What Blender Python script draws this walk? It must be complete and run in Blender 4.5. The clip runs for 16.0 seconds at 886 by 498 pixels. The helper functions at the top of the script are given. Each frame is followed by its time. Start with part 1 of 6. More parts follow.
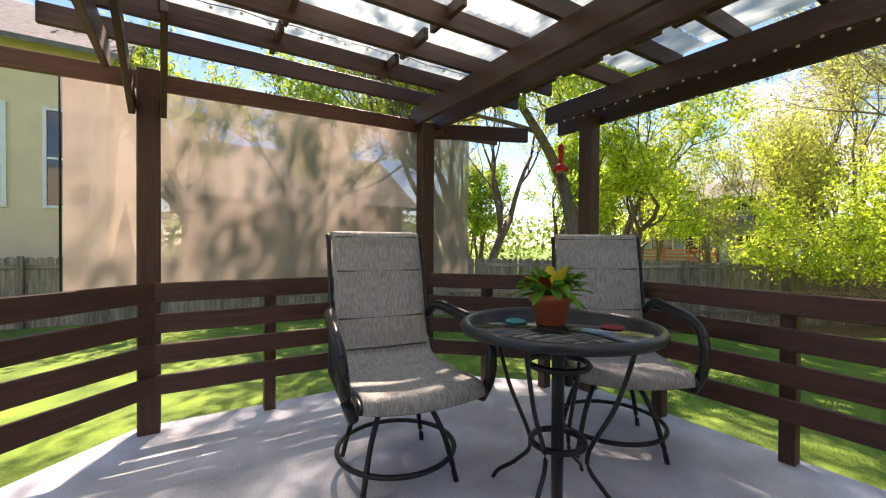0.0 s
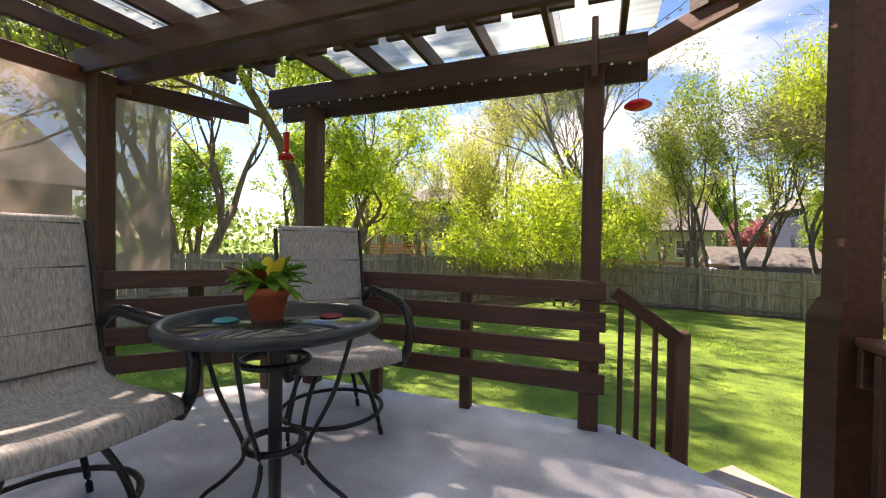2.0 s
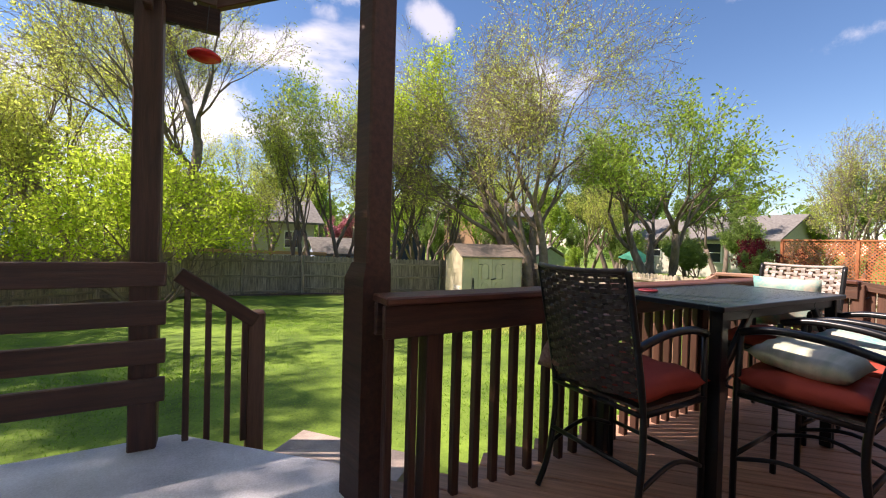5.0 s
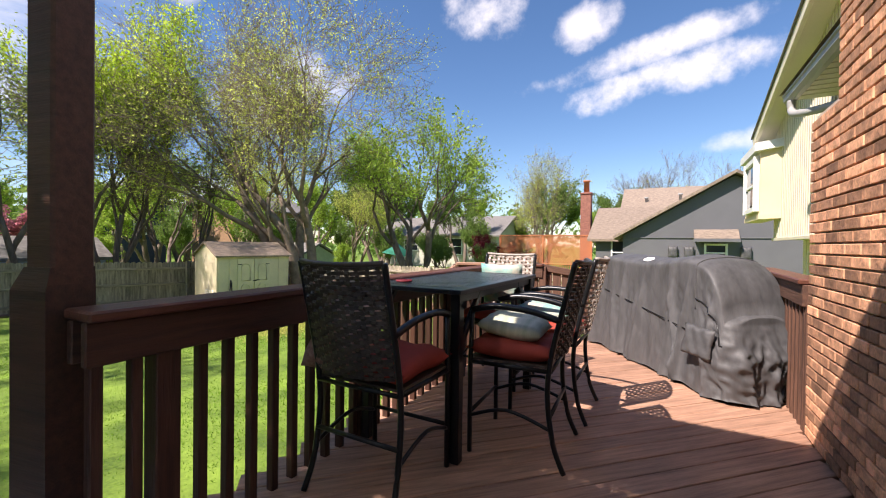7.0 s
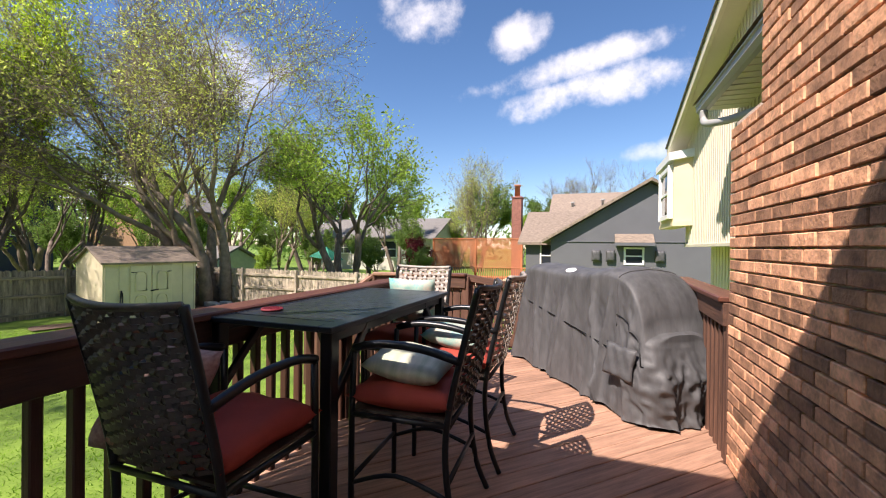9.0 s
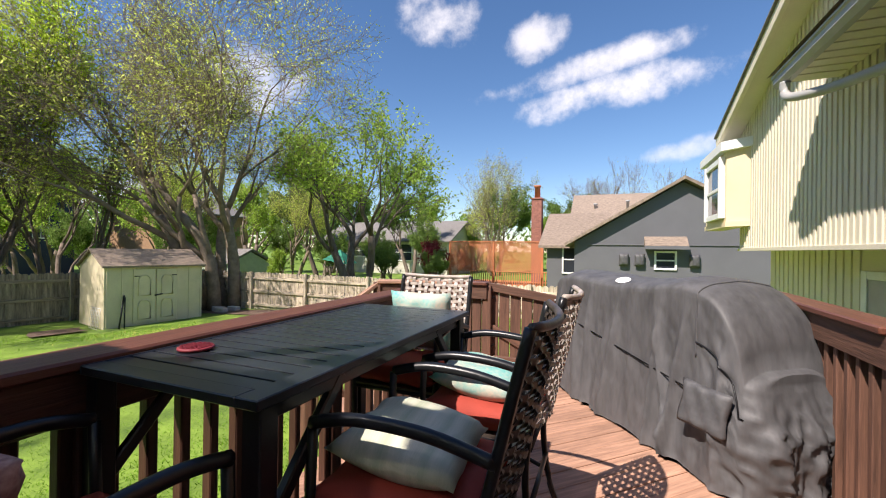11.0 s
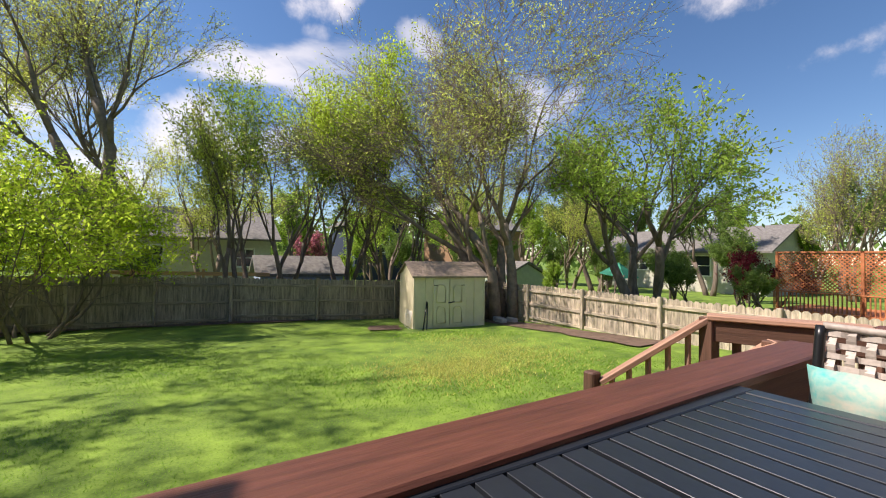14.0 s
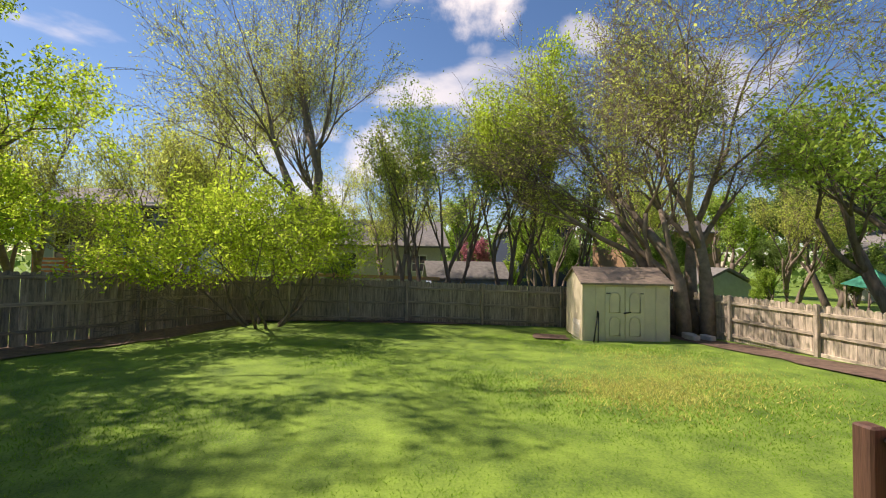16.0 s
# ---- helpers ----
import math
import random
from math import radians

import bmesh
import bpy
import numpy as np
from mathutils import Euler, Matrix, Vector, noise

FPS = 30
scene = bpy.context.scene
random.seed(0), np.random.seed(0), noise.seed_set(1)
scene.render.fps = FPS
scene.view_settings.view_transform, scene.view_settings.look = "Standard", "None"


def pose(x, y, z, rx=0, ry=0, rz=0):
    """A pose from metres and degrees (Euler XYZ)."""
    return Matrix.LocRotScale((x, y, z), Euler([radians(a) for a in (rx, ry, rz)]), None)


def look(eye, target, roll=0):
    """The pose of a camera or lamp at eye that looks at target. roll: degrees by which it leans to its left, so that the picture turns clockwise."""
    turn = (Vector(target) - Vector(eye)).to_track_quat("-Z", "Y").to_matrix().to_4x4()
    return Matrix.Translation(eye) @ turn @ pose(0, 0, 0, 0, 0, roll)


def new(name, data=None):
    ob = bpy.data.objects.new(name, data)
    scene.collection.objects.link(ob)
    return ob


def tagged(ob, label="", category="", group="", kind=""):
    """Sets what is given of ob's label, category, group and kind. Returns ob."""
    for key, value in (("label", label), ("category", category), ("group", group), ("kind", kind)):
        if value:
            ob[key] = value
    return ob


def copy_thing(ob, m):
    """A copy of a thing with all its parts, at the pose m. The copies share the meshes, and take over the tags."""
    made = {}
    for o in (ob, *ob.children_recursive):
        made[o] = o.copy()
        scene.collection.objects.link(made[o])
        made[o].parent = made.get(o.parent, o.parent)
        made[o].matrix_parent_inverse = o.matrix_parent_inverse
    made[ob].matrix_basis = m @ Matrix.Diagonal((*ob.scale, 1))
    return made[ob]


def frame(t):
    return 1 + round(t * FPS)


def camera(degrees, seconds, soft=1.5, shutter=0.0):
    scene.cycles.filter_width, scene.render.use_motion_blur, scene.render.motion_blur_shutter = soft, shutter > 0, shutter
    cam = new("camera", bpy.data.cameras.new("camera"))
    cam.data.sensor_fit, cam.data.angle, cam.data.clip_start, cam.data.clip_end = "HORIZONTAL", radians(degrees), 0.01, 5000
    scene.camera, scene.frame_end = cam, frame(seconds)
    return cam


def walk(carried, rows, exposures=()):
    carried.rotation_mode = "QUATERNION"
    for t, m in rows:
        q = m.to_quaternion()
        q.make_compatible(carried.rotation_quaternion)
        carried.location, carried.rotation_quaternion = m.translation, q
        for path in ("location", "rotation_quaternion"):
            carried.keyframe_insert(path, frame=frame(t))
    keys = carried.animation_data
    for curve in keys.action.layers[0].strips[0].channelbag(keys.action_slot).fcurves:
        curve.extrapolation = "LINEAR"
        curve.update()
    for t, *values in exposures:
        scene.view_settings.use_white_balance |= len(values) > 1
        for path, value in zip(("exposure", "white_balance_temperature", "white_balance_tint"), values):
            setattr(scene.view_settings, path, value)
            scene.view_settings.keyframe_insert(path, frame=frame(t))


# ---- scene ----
cam = camera(95.2, 16.0, soft=1.1)
PATH = [
    (0, 0.367, -0.323, 1.393, 89.45, -0.34, 147.63),
    (0.5, 0.352, -0.332, 1.389, 89.26, -0.45, 139.41),
    (1, 0.323, -0.356, 1.382, 89.19, -0.62, 130.29),
    (1.5, 0.306, -0.345, 1.376, 89.15, -0.76, 120.67),
    (2, 0.279, -0.303, 1.368, 89.09, -0.83, 111.15),
    (2.5, 0.243, -0.241, 1.361, 89.09, -0.91, 101.78),
    (3, 0.176, -0.165, 1.343, 89.13, -1.03, 93.09),
    (3.5, 0.124, -0.107, 1.314, 89.17, -1.25, 85.04),
    (6, 0.000, -0.000, 1.257, 89.25, -1.37, 43.47),
    (6.5, 0.001, 0.008, 1.255, 89.37, -1.00, 35.29),
    (7, 0.021, 0.038, 1.256, 89.38, -0.76, 28.49),
    (7.5, 0.058, 0.147, 1.287, 89.42, -0.69, 23.47),
    (8, 0.087, 0.298, 1.316, 89.46, -0.73, 20.35),
    (10.5, -0.131, 1.156, 1.359, 89.94, -0.71, 19.53),
    (11, -0.232, 1.368, 1.350, 90.14, -0.81, 22.01),
    (11.5, -0.371, 1.579, 1.360, 90.31, -0.83, 25.88),
    (12, -0.504, 1.738, 1.372, 90.50, -0.83, 31.35),
    (12.5, -0.641, 1.902, 1.382, 90.70, -0.88, 37.96),
    (13, -0.786, 2.000, 1.404, 90.87, -0.93, 45.10),
    (13.5, -0.932, 2.074, 1.414, 91.05, -0.98, 52.36),
    (14, -1.055, 2.133, 1.385, 91.24, -0.91, 59.20),
    (14.5, -1.166, 2.183, 1.369, 91.47, -0.89, 65.81),
    (15, -1.219, 2.226, 1.359, 91.64, -0.95, 72.05),
    (15.5, -1.287, 2.246, 1.349, 91.76, -0.97, 77.57),
    (16, -1.360, 2.248, 1.336, 91.79, -0.92, 82.11),
]
EXPOSURES = [(0.0, 1.45, 7900, 26), (2.5, 1.45, 8000, 28), (3.5, 1.3, 7900, 28), (6.0, 0.85, 7000, 22), (8.0, 0.85, 6900, 21), (12.0, 0.66, 6800, 18), (14.5, 0.55, 7100, 20), (16.0, 0.48, 7400, 22)]
walk(cam, [(t, pose(*p)) for t, *p in PATH], EXPOSURES)


# ---- light ----
SUN_AZ, SUN_EL = 207.0, 50.0   # compass from +y clockwise, elevation
world = bpy.data.worlds.new("sky_world")
scene.world = world
world.use_nodes = True
wn, wl = world.node_tree.nodes, world.node_tree.links
sky = wn.new("ShaderNodeTexSky")
sky.sky_type = 'NISHITA'
sky.sun_disc = False
sky.sun_elevation, sky.sun_rotation = radians(SUN_EL), radians(SUN_AZ)
sky.air_density, sky.dust_density, sky.ozone_density = 1.0, 0.15, 3.5
bg = wn["Background"]
bg.inputs[1].default_value = 0.115
hsv = wn.new("ShaderNodeHueSaturation")
hsv.inputs["Saturation"].default_value, hsv.inputs["Value"].default_value = 1.16, 0.86
wl.new(sky.outputs[0], hsv.inputs["Color"])
# fair-weather cloud on the sky dome: loose banks to the south-west, torn streaks to the north and west
tc = wn.new("ShaderNodeTexCoord")
mp = wn.new("ShaderNodeMapping")
mp.inputs["Scale"].default_value = (1.6, 1.6, 5.0)
mp.inputs["Rotation"].default_value = (0.12, 0.22, 0.5)
wl.new(tc.outputs["Generated"], mp.inputs[0])


def sky_noise(vec, scale, detail, rough):
    nd = wn.new("ShaderNodeTexNoise")
    nd.inputs["Scale"].default_value, nd.inputs["Detail"].default_value, nd.inputs["Roughness"].default_value = scale, detail, rough
    wl.new(vec, nd.inputs[0])
    return nd.outputs[0]


def sky_math(op, a, b, c=None):
    nd = wn.new("ShaderNodeMath")
    nd.operation = op
    for k, v in enumerate((a, b, c)):
        if v is None:
            continue
        if isinstance(v, (int, float)):
            nd.inputs[k].default_value = v
        else:
            wl.new(v, nd.inputs[k])
    return nd.outputs[0]


def sky_range(v, lo, hi, top=1.0):
    nd = wn.new("ShaderNodeMapRange")
    nd.interpolation_type = 'SMOOTHSTEP'
    wl.new(v, nd.inputs[0])
    nd.inputs[1].default_value, nd.inputs[2].default_value, nd.inputs[3].default_value, nd.inputs[4].default_value = lo, hi, 0.0, top
    return nd.outputs[0]


def sky_dot(v):
    nd = wn.new("ShaderNodeVectorMath")
    nd.operation = 'DOT_PRODUCT'
    wl.new(tc.outputs["Generated"], nd.inputs[0])
    nd.inputs[1].default_value = v
    return nd.outputs["Value"]


def sky_dir(az, el):
    a, e = radians(az), radians(el)
    return Vector((-math.sin(a) * math.cos(e), math.cos(a) * math.cos(e), math.sin(e)))


banks = sky_range(sky_noise(mp.outputs[0], 1.7, 7.0, 0.52), 0.53, 0.70, 0.85)
cover = sky_math('MULTIPLY', banks, sky_range(sky_dot((-0.62, -0.78, 0.0)), 0.15, 0.55))
torn = sky_math('MULTIPLY_ADD', sky_noise(tc.outputs["Generated"], 8.0, 7.0, 0.62), 4.6, -2.2)
# each streak: two ends as bearing and elevation, half thickness, all in degrees
for az0, el0, az1, el1, thick, dense in ((11.5, 18.6, -15.5, 21.2, 1.9, 0.9), (16, 20.6, -9.5, 24.8, 1.5, 0.8), (13, 25, 6.0, 28.6, 2.2, 0.75), (28, 31.5, 17.5, 30, 3.0, 0.85), (-5.5, 12, -14, 13.2, 1.1, 0.6), (83.5, 33.5, 72.5, 32, 3.6, 1.0), (79, 28, 75, 27.8, 1.1, 0.5), (97, 13, 84, 16, 3.2, 0.8), (58, 17, 42, 21, 4.0, 0.75), (70, 5, 54, 6.5, 2.4, 0.8), (60, 27, 66, 30, 1.6, 0.5)):
    e0, e1 = sky_dir(az0, el0), sky_dir(az1, el1)
    mid = ((e0 + e1) / 2).normalized()
    along = (e1 - e0).normalized()
    up_ = mid.cross(along).normalized()
    half = (e1 - e0).length / 2 * 1.12
    u = sky_math('POWER', sky_math('ABSOLUTE', sky_math('DIVIDE', sky_dot(along), half), 0), 2.0)
    v = sky_math('POWER', sky_math('ABSOLUTE', sky_math('DIVIDE', sky_dot(up_), radians(thick) * 1.25), 0), 2.0)
    q = sky_math('ADD', sky_math('ADD', u, v), torn)
    body = sky_math('SUBTRACT', 1.0, q)
    body = sky_math('MULTIPLY', sky_range(body, -0.35, 1.3, dense), sky_math('GREATER_THAN', sky_dot(mid), 0.5))
    cover = sky_math('MAXIMUM', cover, body)
mx = wn.new("ShaderNodeMix")
mx.data_type = 'RGBA'
wl.new(cover, mx.inputs[0])
wl.new(hsv.outputs[0], mx.inputs[6])
mx.inputs[7].default_value = (6.6, 6.7, 6.9, 1)
wl.new(mx.outputs[2], bg.inputs[0])
sun = new("sun", bpy.data.lights.new("sun", 'SUN'))
sun.data.energy, sun.data.angle, sun.data.color = 5.0, radians(0.6), (1.0, 0.95, 0.87)
_a, _e = radians(SUN_AZ), radians(SUN_EL)
SUN_DIR = Vector((math.sin(_a) * math.cos(_e), math.cos(_a) * math.cos(_e), math.sin(_e)))
sun.matrix_basis = look(SUN_DIR * 40, (0, 0, 0))


# ---- materials ----
def mat(name, col, rough=0.6, metal=0.0, var=0.15, scale=6.0, stretch=(1, 1, 1), bump=0.15, fine=60.0, rand=0.0, spec=0.5, col2=None, alpha=1.0, trans=0.0, stain=0.0):
    """A painted or natural surface: two scales of colour noise, fine relief, and a tone of its own for each object."""
    m = bpy.data.materials.new(name)
    m.use_nodes = True
    n, l = m.node_tree.nodes, m.node_tree.links
    b = n["Principled BSDF"]
    b.inputs["Roughness"].default_value, b.inputs["Metallic"].default_value = rough, metal
    b.inputs["Specular IOR Level"].default_value = spec
    if trans:
        b.inputs["Transmission Weight"].default_value = trans
    if alpha < 1:
        b.inputs["Alpha"].default_value = alpha
    co = n.new("ShaderNodeTexCoord")
    ma = n.new("ShaderNodeMapping")
    ma.inputs["Scale"].default_value = stretch
    l.new(co.outputs["Object"], ma.inputs[0])
    info = n.new("ShaderNodeObjectInfo")
    off = n.new("ShaderNodeVectorMath")
    off.operation = 'MULTIPLY_ADD'
    l.new(info.outputs["Random"], off.inputs[0])
    off.inputs[1].default_value = (13.0, 7.0, 9.0)
    l.new(ma.outputs[0], off.inputs[2])
    n1 = n.new("ShaderNodeTexNoise")
    n1.inputs["Scale"].default_value, n1.inputs["Detail"].default_value = scale, 6.0
    l.new(off.outputs[0], n1.inputs[0])
    n2 = n.new("ShaderNodeTexNoise")
    n2.inputs["Scale"].default_value, n2.inputs["Detail"].default_value = fine, 3.0
    l.new(off.outputs[0], n2.inputs[0])
    add = n.new("ShaderNodeMath")
    add.operation = 'MULTIPLY_ADD'
    add.inputs[1].default_value = 0.45
    l.new(n2.outputs[0], add.inputs[0])
    l.new(n1.outputs[0], add.inputs[2])
    ramp = n.new("ShaderNodeValToRGB")
    ramp.color_ramp.elements[0].position, ramp.color_ramp.elements[1].position = 0.45, 1.0
    c2 = col2 or tuple(min(1, c * (1 + 1.6 * var)) for c in col)
    c1 = tuple(c * (1 - 1.2 * var) for c in col)
    ramp.color_ramp.elements[0].color, ramp.color_ramp.elements[1].color = (*c1, 1), (*c2, 1)
    l.new(add.outputs[0], ramp.inputs[0])
    out = ramp.outputs[0]
    if rand:
        hs = n.new("ShaderNodeHueSaturation")
        mr = n.new("ShaderNodeMapRange")
        mr.inputs[3].default_value, mr.inputs[4].default_value = 1 - rand, 1 + rand
        l.new(info.outputs["Random"], mr.inputs[0])
        l.new(mr.outputs[0], hs.inputs["Value"])
        l.new(out, hs.inputs["Color"])
        out = hs.outputs[0]
    l.new(out, b.inputs["Base Color"])
    if bump:
        bp = n.new("ShaderNodeBump")
        bp.inputs["Strength"].default_value, bp.inputs["Distance"].default_value = bump, 0.01
        l.new(add.outputs[0], bp.inputs["Height"])
        l.new(bp.outputs[0], b.inputs["Normal"])
    return m


def leafmat(name, col, glow=0.62):
    """Thin leaves: diffuse with light passing through, tone varied leaf by leaf."""
    m = bpy.data.materials.new(name)
    m.use_nodes = True
    n, l = m.node_tree.nodes, m.node_tree.links
    n.remove(n["Principled BSDF"])
    geo = n.new("ShaderNodeNewGeometry")
    ramp = n.new("ShaderNodeValToRGB")
    ramp.color_ramp.elements[0].color = (*[c * 0.6 for c in col], 1)
    ramp.color_ramp.elements[1].color = (*[min(1, c * 1.4) for c in col], 1)
    l.new(geo.outputs["Random Per Island"], ramp.inputs[0])
    d, t, x = n.new("ShaderNodeBsdfDiffuse"), n.new("ShaderNodeBsdfTranslucent"), n.new("ShaderNodeMixShader")
    x.inputs[0].default_value = glow
    l.new(ramp.outputs[0], d.inputs[0])
    l.new(ramp.outputs[0], t.inputs[0])
    l.new(d.outputs[0], x.inputs[1])
    l.new(t.outputs[0], x.inputs[2])
    l.new(x.outputs[0], n["Material Output"].inputs[0])
    return m


GRAIN = (0.6, 9, 9)
M_STAIN = mat("dark_stained_wood", (0.062, 0.025, 0.016), 0.55, var=0.35, scale=4, stretch=GRAIN, bump=0.35, fine=22, rand=0.15)
M_CAP = mat("red_brown_rail_stain", (0.115, 0.040, 0.024), 0.5, var=0.3, scale=4, stretch=GRAIN, bump=0.3, fine=22, rand=0.08)
M_DECK = mat("worn_deck_stain", (0.38, 0.215, 0.145), 0.62, var=0.3, scale=5, stretch=(0.5, 8, 8), bump=0.3, fine=25, rand=0.16)
M_BALU = mat("weathered_brown_wood", (0.11, 0.052, 0.033), 0.7, var=0.35, scale=4, stretch=GRAIN, bump=0.4, fine=20, rand=0.15)
# one weathered cedar twice: shade put into the first colour, sun into the second
M_FENCE = mat("weathered_cedar_in_shade", (0.27, 0.215, 0.155), 0.85, var=0.5, scale=3, stretch=(0.7, 7, 7), bump=0.5, fine=18, rand=0.25)
M_FENCE2 = mat("weathered_cedar_in_sun", (0.44, 0.37, 0.28), 0.85, var=0.45, scale=3, stretch=(0.7, 7, 7), bump=0.5, fine=18, rand=0.2)
M_NEWWOOD = mat("fresh_pine", (0.50, 0.30, 0.13), 0.7, var=0.2, stretch=(0.7, 7, 7), rand=0.1)
M_PATIO = mat("blue_grey_patio_coating", (0.50, 0.505, 0.545), 0.75, var=0.28, scale=2.2, bump=0.25, fine=110)
M_STEP = mat("concrete_step", (0.42, 0.34, 0.29), 0.85, var=0.2, bump=0.3)
M_BLACK = mat("black_powder_coat", (0.012, 0.013, 0.015), 0.32, metal=0.2, var=0.15, bump=0.04)
M_TABLE = mat("black_table_enamel", (0.022, 0.026, 0.033), 0.32, metal=0.25, var=0.12, bump=0.04)
M_WICKER = mat("brown_resin_wicker", (0.055, 0.042, 0.035), 0.42, var=0.45, scale=14, bump=0.2, fine=80)
M_WICKERL = mat("sun_bleached_wicker", (0.36, 0.31, 0.27), 0.5, var=0.3, scale=14, bump=0.2, fine=80)
M_RED = mat("brick_red_cushion_cloth", (0.33, 0.045, 0.028), 0.85, var=0.15, bump=0.2, fine=240)
M_TEAL = mat("turquoise_print_cloth", (0.08, 0.58, 0.55), 0.85, var=0.25, scale=7, bump=0.1, col2=(0.60, 0.48, 0.38))
M_STRIPE = mat("striped_green_cloth", (0.42, 0.50, 0.34), 0.85, var=0.2, scale=1.2, stretch=(0.2, 14, 1), bump=0.15, col2=(0.70, 0.66, 0.55))
M_MAROON = mat("maroon_ombre_cloth", (0.16, 0.02, 0.035), 0.85, var=0.3, scale=3, bump=0.15, col2=(0.62, 0.42, 0.36))
M_COVER = mat("grey_vinyl_grill_cover", (0.075, 0.075, 0.078), 0.6, var=0.25, scale=4, stretch=(2.5, 2.5, 0.8), bump=0.4, fine=14)
M_WHITE = mat("white_paint", (0.78, 0.78, 0.76), 0.5, var=0.05, bump=0.03)
M_CREAM = mat("cream_siding_paint", (0.70, 0.64, 0.50), 0.6, var=0.06, scale=2, bump=0.06)
M_YELLOW = mat("pale_yellow_siding", (0.74, 0.61, 0.40), 0.6, var=0.06, scale=2, bump=0.06)
M_SHED = mat("cream_shed_paint", (0.62, 0.55, 0.38), 0.7, var=0.12, scale=2, bump=0.1)
M_SHINGLE = mat("tan_roof_shingle", (0.225, 0.175, 0.135), 0.9, var=0.3, scale=7, stretch=(1, 3, 1), bump=0.6, fine=40, rand=0.1)
M_GREYH = mat("slate_grey_siding_paint", (0.115, 0.118, 0.130), 0.7, var=0.06, scale=1.5, bump=0.06)
M_BLUEH = mat("pale_blue_siding", (0.30, 0.36, 0.50), 0.7, var=0.06, bump=0.05)
M_NAVY = mat("navy_siding", (0.02, 0.03, 0.065), 0.7, var=0.1)
M_BEIGE = mat("beige_siding", (0.52, 0.50, 0.42), 0.7, var=0.08)
M_GREENW = mat("pale_green_shed_wall", (0.40, 0.46, 0.38), 0.7, var=0.08)
M_ROOFG = mat("grey_roof_shingle", (0.17, 0.16, 0.15), 0.9, var=0.3, scale=6, bump=0.5)
M_MORTAR = mat("pale_mortar", (0.58, 0.47, 0.39), 0.95, var=0.15, scale=20, bump=0.5, fine=120)
M_BRICK = mat("orange_brown_brick", (0.50, 0.255, 0.145), 0.85, var=0.42, scale=11, bump=0.8, fine=60, rand=0.55)
M_BRICKB = mat("chimney_brick", (0.26, 0.11, 0.08), 0.85, var=0.3, scale=12, bump=0.5)
M_GUTTER = mat("grey_gutter_paint", (0.36, 0.36, 0.35), 0.45, var=0.06, bump=0.02)
M_LATT = mat("orange_cedar_lattice", (0.50, 0.17, 0.07), 0.75, var=0.2, bump=0.2)
M_TERRA = mat("orange_plastic_pot", (0.52, 0.13, 0.06), 0.5, var=0.08, bump=0.05)
M_SOIL = mat("potting_soil", (0.03, 0.02, 0.015), 0.95, var=0.4, scale=40, bump=0.8)
M_REDP = mat("red_feeder_plastic", (0.65, 0.02, 0.02), 0.25, var=0.05, bump=0.0)
M_COASTR = mat("dark_red_coaster", (0.20, 0.02, 0.03), 0.6, var=0.2, bump=0.3, fine=90)
M_COASTT = mat("teal_coaster", (0.03, 0.28, 0.30), 0.6, var=0.2, bump=0.3, fine=90)
M_BULB = mat("milky_bulb", (0.75, 0.75, 0.70), 0.3, var=0.02, bump=0.0)
M_BARK = mat("grey_brown_bark", (0.15, 0.115, 0.09), 0.9, var=0.4, scale=3, stretch=(4, 4, 0.6), bump=0.9, fine=20)
M_TWIG = mat("pale_twig_bark", (0.20, 0.155, 0.115), 0.9, var=0.3, bump=0.2)
M_DIRT = mat("bare_soil_mulch", (0.13, 0.085, 0.06), 0.95, var=0.4, scale=8, bump=0.9, fine=60)
M_GROUND = mat("spring_lawn", (0.105, 0.235, 0.022), 0.95, var=0.5, scale=1.9, bump=0.9, fine=38, col2=(0.225, 0.35, 0.04))
M_SLING = mat("grey_woven_sling", (0.27, 0.26, 0.25), 0.8, var=0.36, scale=26, stretch=(6, 1, 1), bump=0.4, fine=150)
M_CONC = mat("pale_concrete", (0.45, 0.43, 0.40), 0.9, var=0.15, bump=0.3)
L_YG = leafmat("yellow_green_leaves", (0.52, 0.58, 0.14))
L_LIME = leafmat("lime_green_leaves", (0.48, 0.62, 0.07))
L_MID = leafmat("fresh_green_leaves", (0.36, 0.50, 0.09))
L_DARK = leafmat("deep_green_leaves", (0.20, 0.30, 0.08))
L_RED = leafmat("plum_red_leaves", (0.16, 0.025, 0.035))
L_STRAW = leafmat("dry_straw_grass", (0.56, 0.54, 0.17), 0.5)
L_GRASS = leafmat("grass_blades", (0.17, 0.33, 0.03), 0.5)
L_PLANT = leafmat("croton_green_leaf", (0.12, 0.28, 0.04), 0.3)
L_PLANTY = leafmat("croton_yellow_leaf", (0.55, 0.45, 0.05), 0.3)
L_PLANTR = leafmat("croton_red_leaf", (0.22, 0.05, 0.02), 0.3)


